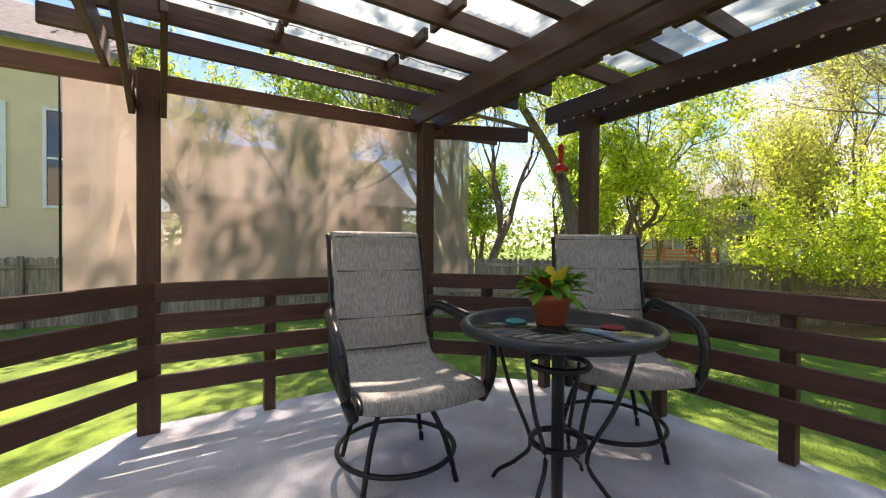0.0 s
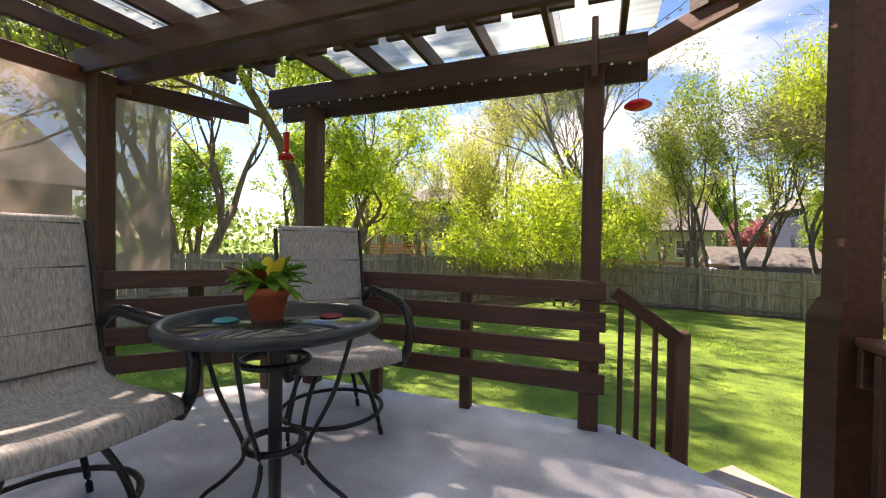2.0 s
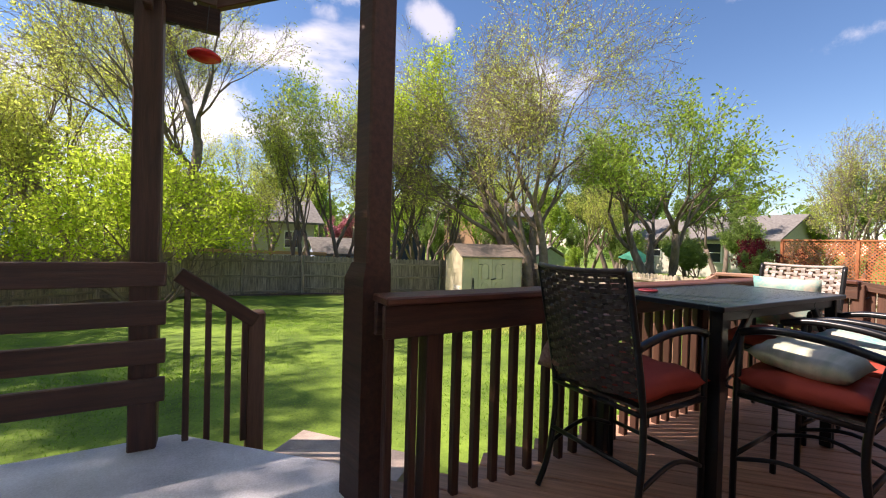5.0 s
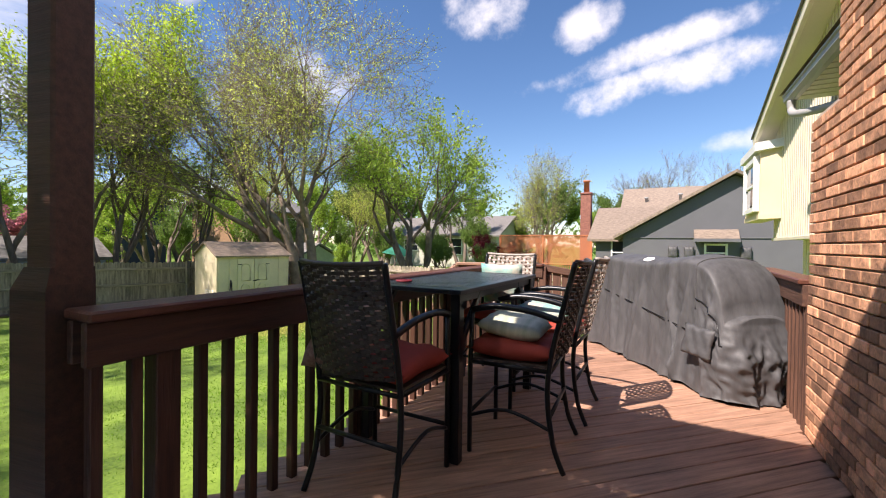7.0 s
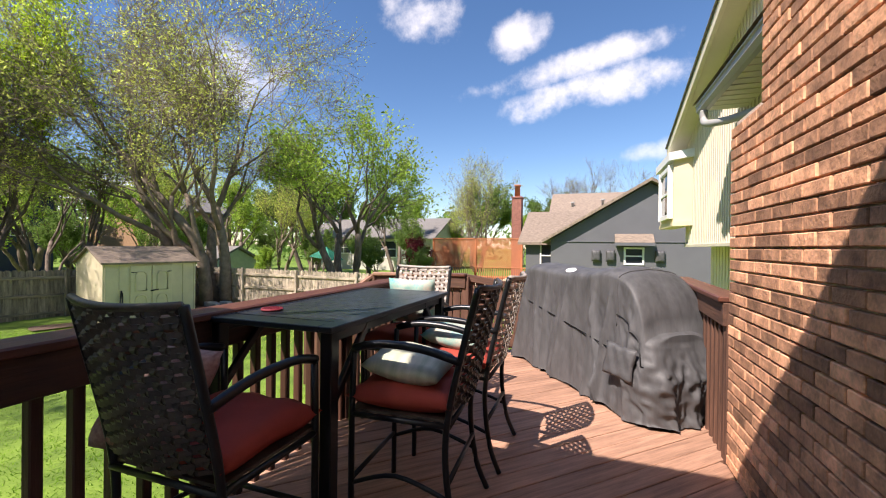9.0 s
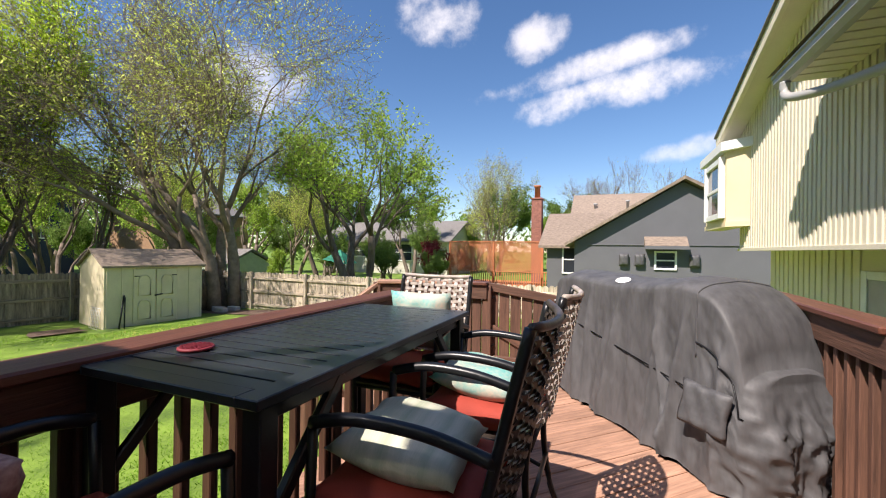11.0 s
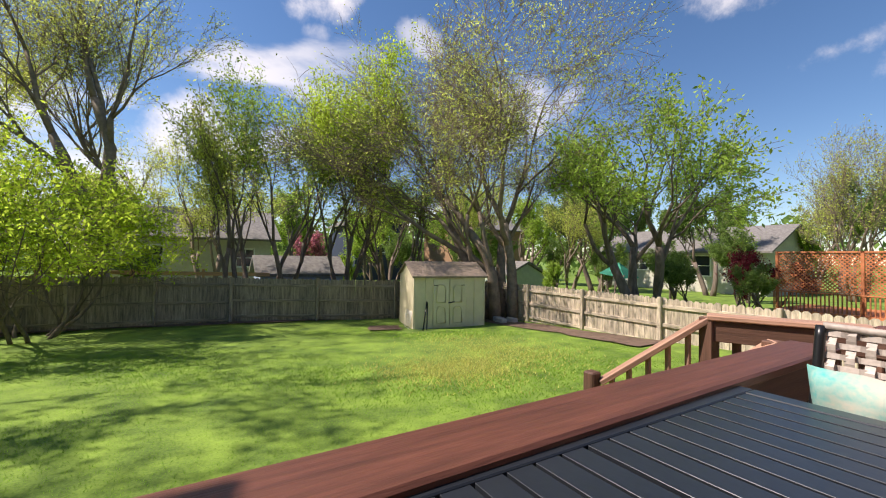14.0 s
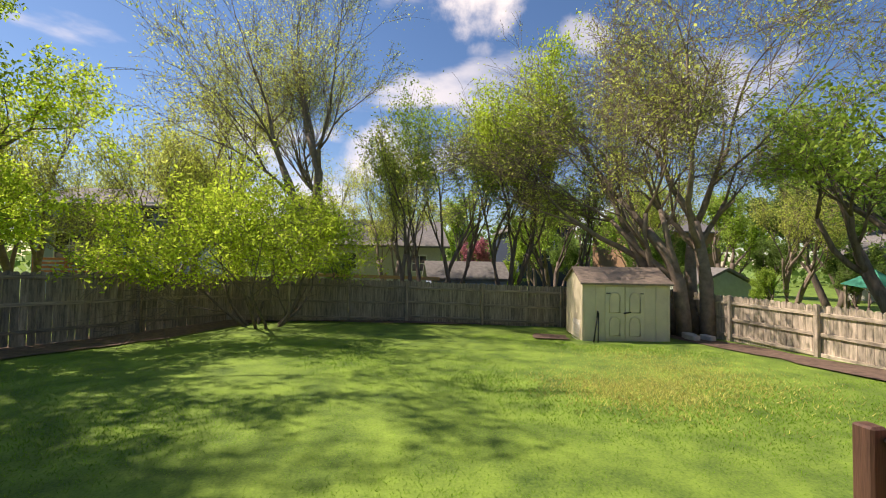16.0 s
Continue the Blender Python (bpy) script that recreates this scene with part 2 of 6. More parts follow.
def glassy(name, col, rough, op):
    """A sheet that lets part of the light straight through and scatters the rest."""
    m = bpy.data.materials.new(name)
    m.use_nodes = True
    n, l = m.node_tree.nodes, m.node_tree.links
    b = n["Principled BSDF"]
    b.inputs["Base Color"].default_value, b.inputs["Roughness"].default_value = (*col, 1), rough
    tr, tl, x1, x2 = n.new("ShaderNodeBsdfTransparent"), n.new("ShaderNodeBsdfTranslucent"), n.new("ShaderNodeMixShader"), n.new("ShaderNodeMixShader")
    tl.inputs[0].default_value = (*col, 1)
    co, nn, mr = n.new("ShaderNodeTexCoord"), n.new("ShaderNodeTexNoise"), n.new("ShaderNodeMapRange")
    nn.inputs["Scale"].default_value, nn.inputs["Detail"].default_value = 2.5, 5
    l.new(co.outputs["Object"], nn.inputs[0])
    mr.inputs[1].default_value, mr.inputs[2].default_value = 0.3, 0.7
    mr.inputs[3].default_value, mr.inputs[4].default_value = max(0, op - 0.1), min(1, op + 0.1)
    l.new(nn.outputs[0], mr.inputs[0])
    x1.inputs[0].default_value = 0.65
    l.new(b.outputs[0], x1.inputs[1])
    l.new(tl.outputs[0], x1.inputs[2])
    l.new(mr.outputs[0], x2.inputs[0])
    l.new(tr.outputs[0], x2.inputs[1])
    l.new(x1.outputs[0], x2.inputs[2])
    l.new(x2.outputs[0], n["Material Output"].inputs[0])
    return m


M_SCREEN = glassy("tan_shade_mesh", (0.36, 0.30, 0.26), 0.9, 0.80)
M_PANEL = glassy("milky_corrugated_plastic", (0.80, 0.88, 0.88), 0.35, 0.90)
M_TGLASS = mat("smoked_table_glass", (0.02, 0.022, 0.022), 0.04, var=0.02, bump=0.0, spec=0.8)
M_WGLASS = mat("window_glass", (0.03, 0.035, 0.045), 0.05, var=0.02, bump=0.0, spec=0.9)


# ---- mesh helpers ----
def wm(ob):
    m = ob.matrix_basis.copy()
    while ob.parent:
        ob = ob.parent
        m = ob.matrix_basis @ m
    return m


def link(name, me, material, parent=None, m=None, label=""):
    """A mesh object at world pose m under a parent."""
    ob = new(name, me)
    if material and not me.materials:
        me.materials.append(material)
    m = m or Matrix()
    if parent:
        ob.parent = parent
        m = wm(parent).inverted() @ m
    ob.matrix_basis = m
    if label:
        ob["label"] = label
    return ob


def part(name, bm, material, parent=None, label="", smooth=False, m=None):
    me = bpy.data.meshes.new(name)
    bm.to_mesh(me)
    bm.free()
    if smooth:
        for p in me.polygons:
            p.use_smooth = True
    return link(name, me, material, parent, m, label)


def raw(name, verts, faces, material, parent=None, label="", smooth=False, m=None):
    me = bpy.data.meshes.new(name)
    me.from_pydata([tuple(v) for v in verts], [], faces)
    me.update()
    if smooth:
        for p in me.polygons:
            p.use_smooth = True
    return link(name, me, material, parent, m, label)


def thing(name, loc, label, category, group="", kind="", rz=0):
    e = new(name)
    e.empty_display_size = 0.1
    e.matrix_basis = pose(*loc, 0, 0, rz)
    return tagged(e, label, category, group, kind)


def bmbox(bm, cx, cy, cz, sx, sy, sz, bevel=0.0, m=None):
    r = bmesh.ops.create_cube(bm, size=1, matrix=(m or Matrix()) @ Matrix.Translation((cx, cy, cz)) @ Matrix.Diagonal((sx, sy, sz, 1)))
    if bevel:
        es = list({e for v in r["verts"] for e in v.link_edges})
        bmesh.ops.bevel(bm, geom=es, offset=bevel, segments=1, affect='EDGES')


_boxes = {}


def boxmesh(sx, sy, sz, bevel=0.004):
    key = (round(sx, 3), round(sy, 3), round(sz, 3), bevel)
    if key not in _boxes:
        bm = bmesh.new()
        bmbox(bm, 0, 0, 0, sx, sy, sz, bevel)
        me = bpy.data.meshes.new("board")
        bm.to_mesh(me)
        bm.free()
        _boxes[key] = me
    return _boxes[key]


_matbox = {}


def box(name, x0, y0, z0, x1, y1, z1, material, parent=None, label="", bevel=0.004):
    """An axis-aligned board, its own longest side along local x so that the grain follows it."""
    s = [x1 - x0, y1 - y0, z1 - z0]
    c = ((x0 + x1) / 2, (y0 + y1) / 2, (z0 + z1) / 2)
    k = s.index(max(s))
    rot = [Matrix(), Matrix.Rotation(radians(90), 4, 'Z'), Matrix.Rotation(radians(-90), 4, 'Y')][k]
    d = [(s[0], s[1], s[2]), (s[1], s[0], s[2]), (s[2], s[1], s[0])][k]
    me = matmesh(boxmesh(*d, bevel), material, (round(d[0], 3), round(d[1], 3), round(d[2], 3), bevel))
    return link(name, me, None, parent, Matrix.Translation(c) @ rot, label)


def matmesh(me, material, key):
    k = (key, material.name)
    if k not in _matbox:
        c = me.copy()
        c.materials.append(material)
        _matbox[k] = c
    return _matbox[k]


def board(name, p, q, w, h, material, parent=None, label="", bevel=0.005, roll=0):
    """A straight timber from p to q, w wide and h high."""
    p, q = Vector(p), Vector(q)
    d = q - p
    x = d.normalized()
    up = Vector((0, 0, 1)) if abs(x.z) < 0.95 else Vector((0, 1, 0))
    y = up.cross(x).normalized()
    z = x.cross(y)
    m = Matrix((x, y, z)).transposed().to_4x4()
    m.translation = (p + q) / 2
    m = m @ Matrix.Rotation(radians(roll), 4, 'X')
    L = round(d.length, 3)
    return link(name, matmesh(boxmesh(L, w, h, bevel), material, (L, w, h, bevel)), None, parent, m, label)


def tubeverts(pts, r, n=8, closed=False):
    pts = [Vector(p) for p in pts]
    vs, fs = [], []
    k = len(pts)
    for i, p in enumerate(pts):
        a = pts[(i - 1) % k] if (i or closed) else p
        b = pts[(i + 1) % k] if (i < k - 1 or closed) else p
        t = (b - a).normalized()
        u = t.cross(Vector((0.03, 0.02, 1))) if abs(t.z) < 0.97 else t.cross(Vector((1, 0.02, 0)))
        u.normalize()
        v = t.cross(u)
        rr = r[i] if isinstance(r, (list, tuple)) else r
        for j in range(n):
            an = 2 * math.pi * j / n
            vs.append(p + rr * (math.cos(an) * u + math.sin(an) * v))
    for i in range(k if closed else k - 1):
        for j in range(n):
            a, b = i * n + j, i * n + (j + 1) % n
            c, d = ((i + 1) % k) * n + (j + 1) % n, ((i + 1) % k) * n + j
            fs.append((a, b, c, d))
    if not closed:
        fs.append(tuple(range(n))[::-1])
        fs.append(tuple((k - 1) * n + j for j in range(n)))
    return vs, fs


def smoothpts(pts, k=5):
    """Points of a smooth curve through the given ones."""
    P = [Vector(p) for p in pts]
    out = []
    for i in range(len(P) - 1):
        a, b, c, d = P[max(i - 1, 0)], P[i], P[i + 1], P[min(i + 2, len(P) - 1)]
        for j in range(k):
            t = j / k
            out.append(0.5 * (2 * b + (c - a) * t + (2 * a - 5 * b + 4 * c - d) * t * t + (3 * b - a - 3 * c + d) * t ** 3))
    return out + [P[-1]]


def tube(name, pts, r, material, parent, label="", n=8, closed=False, m=None):
    vs, fs = tubeverts(pts, r, n, closed)
    return raw(name, vs, fs, material, parent, label, True, m)


def ring(name, c, R, r, material, parent, n=36, m=None):
    return tube(name, [(c[0] + R * math.cos(2 * math.pi * i / n), c[1] + R * math.sin(2 * math.pi * i / n), c[2]) for i in range(n)], r, material, parent, closed=True, m=m)


def lathe(name, prof, material, parent, label="", n=32, m=None):
    vs, fs = [], []
    for r, z in prof:
        for j in range(n):
            a = 2 * math.pi * j / n
            vs.append((r * math.cos(a), r * math.sin(a), z))
    for i in range(len(prof) - 1):
        for j in range(n):
            fs.append((i * n + j, i * n + (j + 1) % n, (i + 1) * n + (j + 1) % n, (i + 1) * n + j))
    fs.append(tuple(range(n))[::-1])
    fs.append(tuple((len(prof) - 1) * n + j for j in range(n)))
    return raw(name, vs, fs, material, parent, label, True, m)


def pillow(name, w, d, h, material, parent, m, label="", puff=0.5):
    """A stuffed cushion: two bulging sheets with pinched edges."""
    N = 14
    vs, fs = [], []
    for s in (1, -1):
        for i in range(N + 1):
            for j in range(N + 1):
                u, v = 2 * i / N - 1, 2 * j / N - 1
                k = ((1 - u ** 4) * (1 - v ** 4)) ** puff
                pin = 1 - 0.05 * (1 - abs(u)) * abs(v) - 0.05 * (1 - abs(v)) * abs(u)
                vs.append((u * w / 2 * pin, v * d / 2 * pin, s * h / 2 * k + 0.006 * math.sin(9 * u + 4 * v)))
    M = (N + 1) ** 2
    for s in (0, 1):
        for i in range(N):
            for j in range(N):
                q = (s * M + i * (N + 1) + j, s * M + (i + 1) * (N + 1) + j, s * M + (i + 1) * (N + 1) + j + 1, s * M + i * (N + 1) + j + 1)
                fs.append(q if s == 0 else q[::-1])
    bm = bmesh.new()
    bv = [bm.verts.new(v) for v in vs]
    for q in fs:
        bm.faces.new([bv[i] for i in q])
    bmesh.ops.remove_doubles(bm, verts=bm.verts, dist=0.0125)
    return part(name, bm, material, parent, label, True, m)


def prism(name, poly, z0, z1, material, parent=None, label="", m=None):
    n = len(poly)
    vs = [(x, y, z0) for x, y in poly] + [(x, y, z1) for x, y in poly]
    fs = [tuple(range(n))[::-1], tuple(range(n, 2 * n))] + [(i, (i + 1) % n, n + (i + 1) % n, n + i) for i in range(n)]
    return raw(name, vs, fs, material, parent, label, m=m)


def gz(x, y=0):
    """Height of the lawn, which falls gently away from the deck."""
    return max(-0.85, -0.35 - 0.05 * max(0, -3 - x))


# ---- ground ----
def build_ground():
    vs, fs = [], []
    xs = [-900, -300, -120, -60, -40, -30, -24] + [-20 + i for i in range(0, 31)] + [14, 20, 30, 45, 60, 120, 300, 900]
    ys = [-900, -300, -120, -60, -40, -25] + [-16 + 1 * i for i in range(0, 31)] + [18, 22, 28, 35, 45, 60, 120, 300, 900]
    for x in xs:
        for y in ys:
            z = gz(x) + 0.03 * noise.noise((x * 0.4, y * 0.4, 0)) if abs(x) < 25 else gz(x)
            vs.append((x, y, z))
    n = len(ys)
    for i in range(len(xs) - 1):
        for j in range(n - 1):
            fs.append((i * n + j, (i + 1) * n + j, (i + 1) * n + j + 1, i * n + j + 1))
    g = raw("ground", vs, fs, M_GROUND, smooth=True)
    tagged(g, "mown spring lawn of bright green grass sloping gently", "lawn", kind="structure")
    # bare soil along the fences and under the shrubs
    for nm, path, wd in (("soil_bed", [(-15.9, 9.0), (-16.6, 3), (-17.2, -2.2), (-14, -4.3), (-10, -6.4), (-5.5, -8.4)], 1.1), ("soil_bed", [(-14.1, 10.9), (-10, 11.0), (-6.5, 11.0)], 0.5), ("soil_bed", [(-13.2, 7.2), (-12.3, 6.9)], 0.5)):
        pts = smoothpts([(x, y, 0) for x, y in path], 8)
        v2, f2 = [], []
        for i, p in enumerate(pts):
            t = (pts[min(i + 1, len(pts) - 1)] - pts[max(i - 1, 0)]).normalized()
            nn = Vector((-t.y, t.x, 0))
            for s in (-1, 1):
                q = p + nn * s * (wd + 0.25 * noise.noise((p.x * 1.3, p.y * 1.3, s)))
                v2.append((q.x, q.y, gz(q.x) + 0.035))
        for i in range(len(pts) - 1):
            f2.append((2 * i, 2 * i + 1, 2 * i + 3, 2 * i + 2))
        tagged(raw(nm, v2, f2, M_DIRT), "bare dark soil bed with dry leaves along the fence", "soil bed", kind="structure")
    # blades of grass, thickest near the deck
    rng = np.random.default_rng(4)
    N = 250000
    x = -1.9 - 11.5 * rng.random(N) ** 1.25
    y = -8.0 + 19.0 * rng.random(N)
    keep = ~((x > -3.15) & (y < 0.75) & (y > -4.4)) & ((y > -3.4 - (x + 16) * 0.5 + 1.3) | (x > -6)) & ~((x < -11.4) & (y > 7.2) & (y < 10.4)) & (y < 10.6)
    x, y = x[keep], y[keep]
    N = len(x)
    z = np.maximum(-0.85, -0.35 - 0.05 * np.maximum(0, -3 - x)) - 0.01
    h = 0.014 + 0.02 * rng.random(N)
    a = rng.random(N) * 6.28
    w = 0.003 + 0.004 * rng.random(N)
    lx, ly = (rng.random(N) - .5) * 0.06, (rng.random(N) - .5) * 0.06
    V = np.stack([np.stack([x - w * np.cos(a), y - w * np.sin(a), z], -1), np.stack([x + w * np.cos(a), y + w * np.sin(a), z], -1), np.stack([x + lx, y + ly, z + h], -1)], 1).reshape(-1, 3)
    trimesh("grass", V, L_GRASS, "short green grass blades on the lawn", "grass")


def dry_patch():
    """A worn, straw-coloured patch in the lawn."""
    rng = np.random.default_rng(6)
    N = 11000
    x = np.concatenate([rng.normal(-7.2, 0.6, N // 2), rng.normal(-8.2, 1.0, N // 2)])
    y = np.concatenate([rng.normal(6.0, 0.6, N // 2), rng.normal(7.6, 0.8, N // 2)])
    z = np.maximum(-0.85, -0.35 - 0.05 * np.maximum(0, -3 - x)) - 0.005
    a = rng.random(N) * 6.28
    lx, ly = (rng.random(N) - .5) * 0.10, (rng.random(N) - .5) * 0.10
    w = 0.009
    V = np.stack([np.stack([x - w * np.cos(a), y - w * np.sin(a), z], -1), np.stack([x + w * np.cos(a), y + w * np.sin(a), z], -1), np.stack([x + lx, y + ly, z + 0.045], -1)], 1).reshape(-1, 3)
    trimesh("dry_grass", V, L_STRAW, "dry straw-coloured worn patch of lawn", "grass")


def trimesh(name, V, material, label="", category="", parent=None, per=3):
    n = len(V) // per
    me = bpy.data.meshes.new(name)
    me.vertices.add(len(V))
    me.vertices.foreach_set("co", np.asarray(V, dtype=np.float32).ravel())
    me.loops.add(len(V))
    me.loops.foreach_set("vertex_index", np.arange(len(V), dtype=np.int32))
    me.polygons.add(n)
    me.polygons.foreach_set("loop_start", np.arange(0, len(V), per, dtype=np.int32))
    me.update(calc_edges=True)
    ob = link(name, me, material, parent)
    if category:
        tagged(ob, label, category, kind="stuff")
    return ob


build_ground()
dry_patch()


# ---- covered patio ----
OCT = [(-1.85, -4.12), (0.68, -4.12), (1.9, -3.0), (1.9, 0.35), (-2.05, 0.8), (-3.02, -0.2), (-3.02, -3.0)]
slab = prism("patio_floor", OCT, -0.16, 0.0, M_PATIO)
tagged(slab, "blue-grey coated patio floor with worn pale edge", "patio floor", kind="structure")
tagged(prism("patio_base", [(x * 0.97 - 0.01, y * 0.97 - 0.03) for x, y in OCT], -0.8, -0.165, M_CONC), "concrete base under the patio floor", "foundation", kind="structure")
tagged(prism("patio_step", [(-2.75, 0.22), (-2.05, 0.82), (-2.4, 1.2), (-3.1, 0.6)], -0.42, -0.17, M_STEP), "low pinkish concrete step beside the lawn", "step", kind="structure")

POSTS = {"p1": (0.60, -4.0), "p2": (-1.74, -4.0), "p3": (-2.92, -2.88), "p4": (-2.93, -0.36), "p0": (1.78, -2.9), "p5": (1.78, 0.2)}
for k, (x, y) in POSTS.items():
    th = thing("patio_post", (x, y, 0), "dark brown stained square timber post of the pergola", "post", "pergola posts", rz={"p1": 0, "p2": 20, "p3": 25}.get(k, 0))
    box("timber", x - 0.07, y - 0.07, 0, x + 0.07, y + 0.07, 2.66, M_STAIN, th, bevel=0.008)
    if k == "p4":
        board("cleat", (x + 0.09, y + 0.0, 2.55), (x + 0.09, y, 2.98), 0.13, 0.045, M_STAIN, th)


def slat_rail(a, b, mids, nrails=4, label="dark brown horizontal board railing of the patio"):
    """Horizontal board railing with short posts behind."""
    ax_, ay = a
    bx, by = b
    th = thing("patio_railing", ((ax_ + bx) / 2, (ay + by) / 2, 0), label, "railing", "patio railings")
    d = Vector((bx - ax_, by - ay, 0)).normalized()
    nrm = Vector((-d.y, d.x, 0))
    c = Vector((-0.6, -1.7, 0))
    if (c - Vector((ax_, ay, 0))).dot(nrm) < 0:
        nrm = -nrm
    for i in range(nrails):
        z = 1.035 - 0.225 * i
        o = nrm * 0.085
        board("rail_board", Vector((ax_, ay, z)) + o, Vector((bx, by, z)) + o, 0.038, 0.142, M_STAIN, th, bevel=0.006)
    for t in mids:
        p = Vector((ax_, ay, 0)).lerp(Vector((bx, by, 0)), t)
        board("short_post", p + Vector((0, 0, -0.1)), p + Vector((0, 0, 1.08)), 0.088, 0.088, M_STAIN, th)


P = POSTS
slat_rail((P["p1"][0] + 0.06, -4.0), (P["p2"][0] - 0.06, -4.0), (0.36, 0.68))
slat_rail((P["p2"][0], P["p2"][1]), (P["p3"][0], P["p3"][1]), (0.4, 0.75))
slat_rail((-2.93, -3.0), (-2.93, -0.25), (0.3, 0.61))
slat_rail((P["p0"][0], P["p0"][1]), (P["p1"][0], P["p1"][1]), (0.4,))
slat_rail((P["p5"][0], P["p5"][1]), (P["p0"][0], P["p0"][1]), (0.3, 0.65))


def patio_roof():
    th = thing("pergola_roof", (-0.6, -1.7, 2.6), "dark brown pergola of doubled beams and rafters", "pergola")
    for x in (-1.66, -1.93):
        board("beam", (x, -4.15, 2.735), (x, 0.75, 2.735), 0.045, 0.19, M_STAIN, th)
    for x, y1 in ((-2.83, -0.02), (-3.02, 0.0)):
        board("beam", (x, -3.35, 2.74 if x > -2.9 else 2.66), (x, y1, 2.74 if x > -2.9 else 2.66), 0.045, 0.18, M_STAIN, th)
    board("beam", (0.85, -4.05, 2.735), (0.85, 0.75, 2.735), 0.045, 0.19, M_STAIN, th)
    board("beam", (-2.9, -3.7, 2.64), (-1.7, -4.25, 2.64), 0.045, 0.16, M_STAIN, th)
    for i, y in enumerate((-4.0, -3.55, -3.08, -2.6, -2.12, -1.64, -1.15, -0.66, -0.18, 0.3)):
        x0 = -3.1 if -2.9 < y < 0.05 else (-2.2 if y < -3.7 else -2.6)
        x1 = 1.2 if y < -3.9 else 1.8
        board("rafter", (x0, y, 2.905), (x1, y, 2.905), 0.042, 0.14, M_STAIN, th)
    board("hip_rafter", (-3.05, -0.05, 2.80), (-1.95, 1.05, 2.86), 0.045, 0.15, M_CAP, th)
    board("hip_rafter", (-2.75, 0.22, 2.93), (-1.75, 1.2, 2.93), 0.042, 0.13, M_STAIN, th)
    for x in (-2.45, -1.1, -0.2, 0.5):
        for j in range(8):
            y = -3.78 + j * 0.48
            board("blocking", (x, y + 0.02, 2.93), (x, y + 0.42, 2.93), 0.04, 0.085, M_STAIN, th)
    # curved braces at the corner post
    for s in (-1, 1):
        board("brace", (0.60 + s * 0.09, -3.94, 2.35), (0.60 + s * 0.12, -3.3, 2.83), 0.04, 0.13, M_STAIN, th)
    return th


patio_roof()


def corrugated(name, x0, x1, y0, y1, z, label):
    """A corrugated plastic sheet whose ribs run along y."""
    vs, fs = [], []
    n = int((x1 - x0) / 0.019)
    for i in range(n + 1):
        x = x0 + (x1 - x0) * i / n
        zz = z + 0.009 * math.sin(2 * math.pi * (x - x0) / 0.076)
        vs += [(x, y0, zz), (x, y1, zz)]
    for i in range(n):
        fs.append((2 * i, 2 * i + 2, 2 * i + 3, 2 * i + 1))
    ob = raw(name, vs, fs, M_PANEL, smooth=True)
    md = ob.modifiers.new("thick", 'SOLIDIFY')
    md.thickness = 0.002
    return tagged(ob, label, "roof panel", "corrugated roof panels")


for i in range(7):
    y0 = -3.9 + i * 0.66
    if y0 > -2.95 and y0 + 0.64 < 0.1:
        corrugated("roof_panel", -3.12, 1.75, y0, y0 + 0.655, 2.998 + 0.006 * (i % 2), "translucent milky corrugated plastic roof panel over the patio")
    else:
        corrugated("roof_panel", -2.45 if y0 < -3 else -2.55, 1.75, y0, y0 + 0.655, 2.998 + 0.006 * (i % 2), "translucent milky corrugated plastic roof panel over the patio")

corrugated("roof_panel", -1.6, 1.75, 0.70, 1.2, 3.0, "translucent milky corrugated plastic roof panel near the house")
tagged(board("edge_rafter", (-1.8, 1.0, 2.905), (1.75, 1.0, 2.905), 0.042, 0.14, M_STAIN), "dark brown edge rafter of the pergola near the house", "rafter")
# screen on the south side with its header
hd = tagged(board("screen_header", (1.75, -4.1, 2.60), (-2.78, -4.1, 2.66), 0.04, 0.13, M_CAP), "reddish brown timber header carrying the shade screen", "header beam")
sc = thing("shade_screen", (-0.65, -4.14, 1.0), "tan woven shade screen, sunlit with tree shadows", "shade screen")
vs, fs = [], []
NX = 60
for i in range(NX + 1):
    x = 1.1 - 3.5 * i / NX
    for j in range(13):
        z = 1.02 + (1.56 + 0.0009 * i) * j / 12
        vs.append((x, -4.145 + 0.006 * math.sin(i * 0.5) * math.sin(j * 0.5), z))
for i in range(NX):
    for j in range(12):
        fs.append((i * 13 + j, (i + 1) * 13 + j, (i + 1) * 13 + j + 1, i * 13 + j + 1))
raw("mesh_fabric", vs, fs, M_SCREEN, sc, smooth=True)
tube("edge_cord", [(1.11, -4.13, 2.6), (1.11, -4.13, 1.0)], 0.008, M_BLACK, sc)
tube("bottom_hem", [(1.1, -4.145, 1.02), (-2.4, -4.145, 1.02)], 0.012, M_STAIN, sc)


def light_string(name, pts, step=0.11):
    th = thing(name, pts[0], "black string of small milky fairy bulbs along the beam", "string lights", "string lights")
    P2 = []
    for a, b in zip(pts, pts[1:]):
        a, b = Vector(a), Vector(b)
        k = max(2, int((b - a).length / step))
        for i in range(k):
            t = i / k
            P2.append(a.lerp(b, t) + Vector((0, 0, -0.02 * abs(math.sin(i * 1.3)))))
    tube("wire", P2, 0.003, M_BLACK, th, n=4)
    me = None
    for p in P2:
        if me is None:
            bm = bmesh.new()
            bmesh.ops.create_icosphere(bm, subdivisions=1, radius=0.011)
            me = bpy.data.meshes.new("bulb")
            bm.to_mesh(me)
            bm.free()
            me.materials.append(M_BULB)
        link("bulb", me, None, th, Matrix.Translation(p + Vector((0, 0, -0.018))))


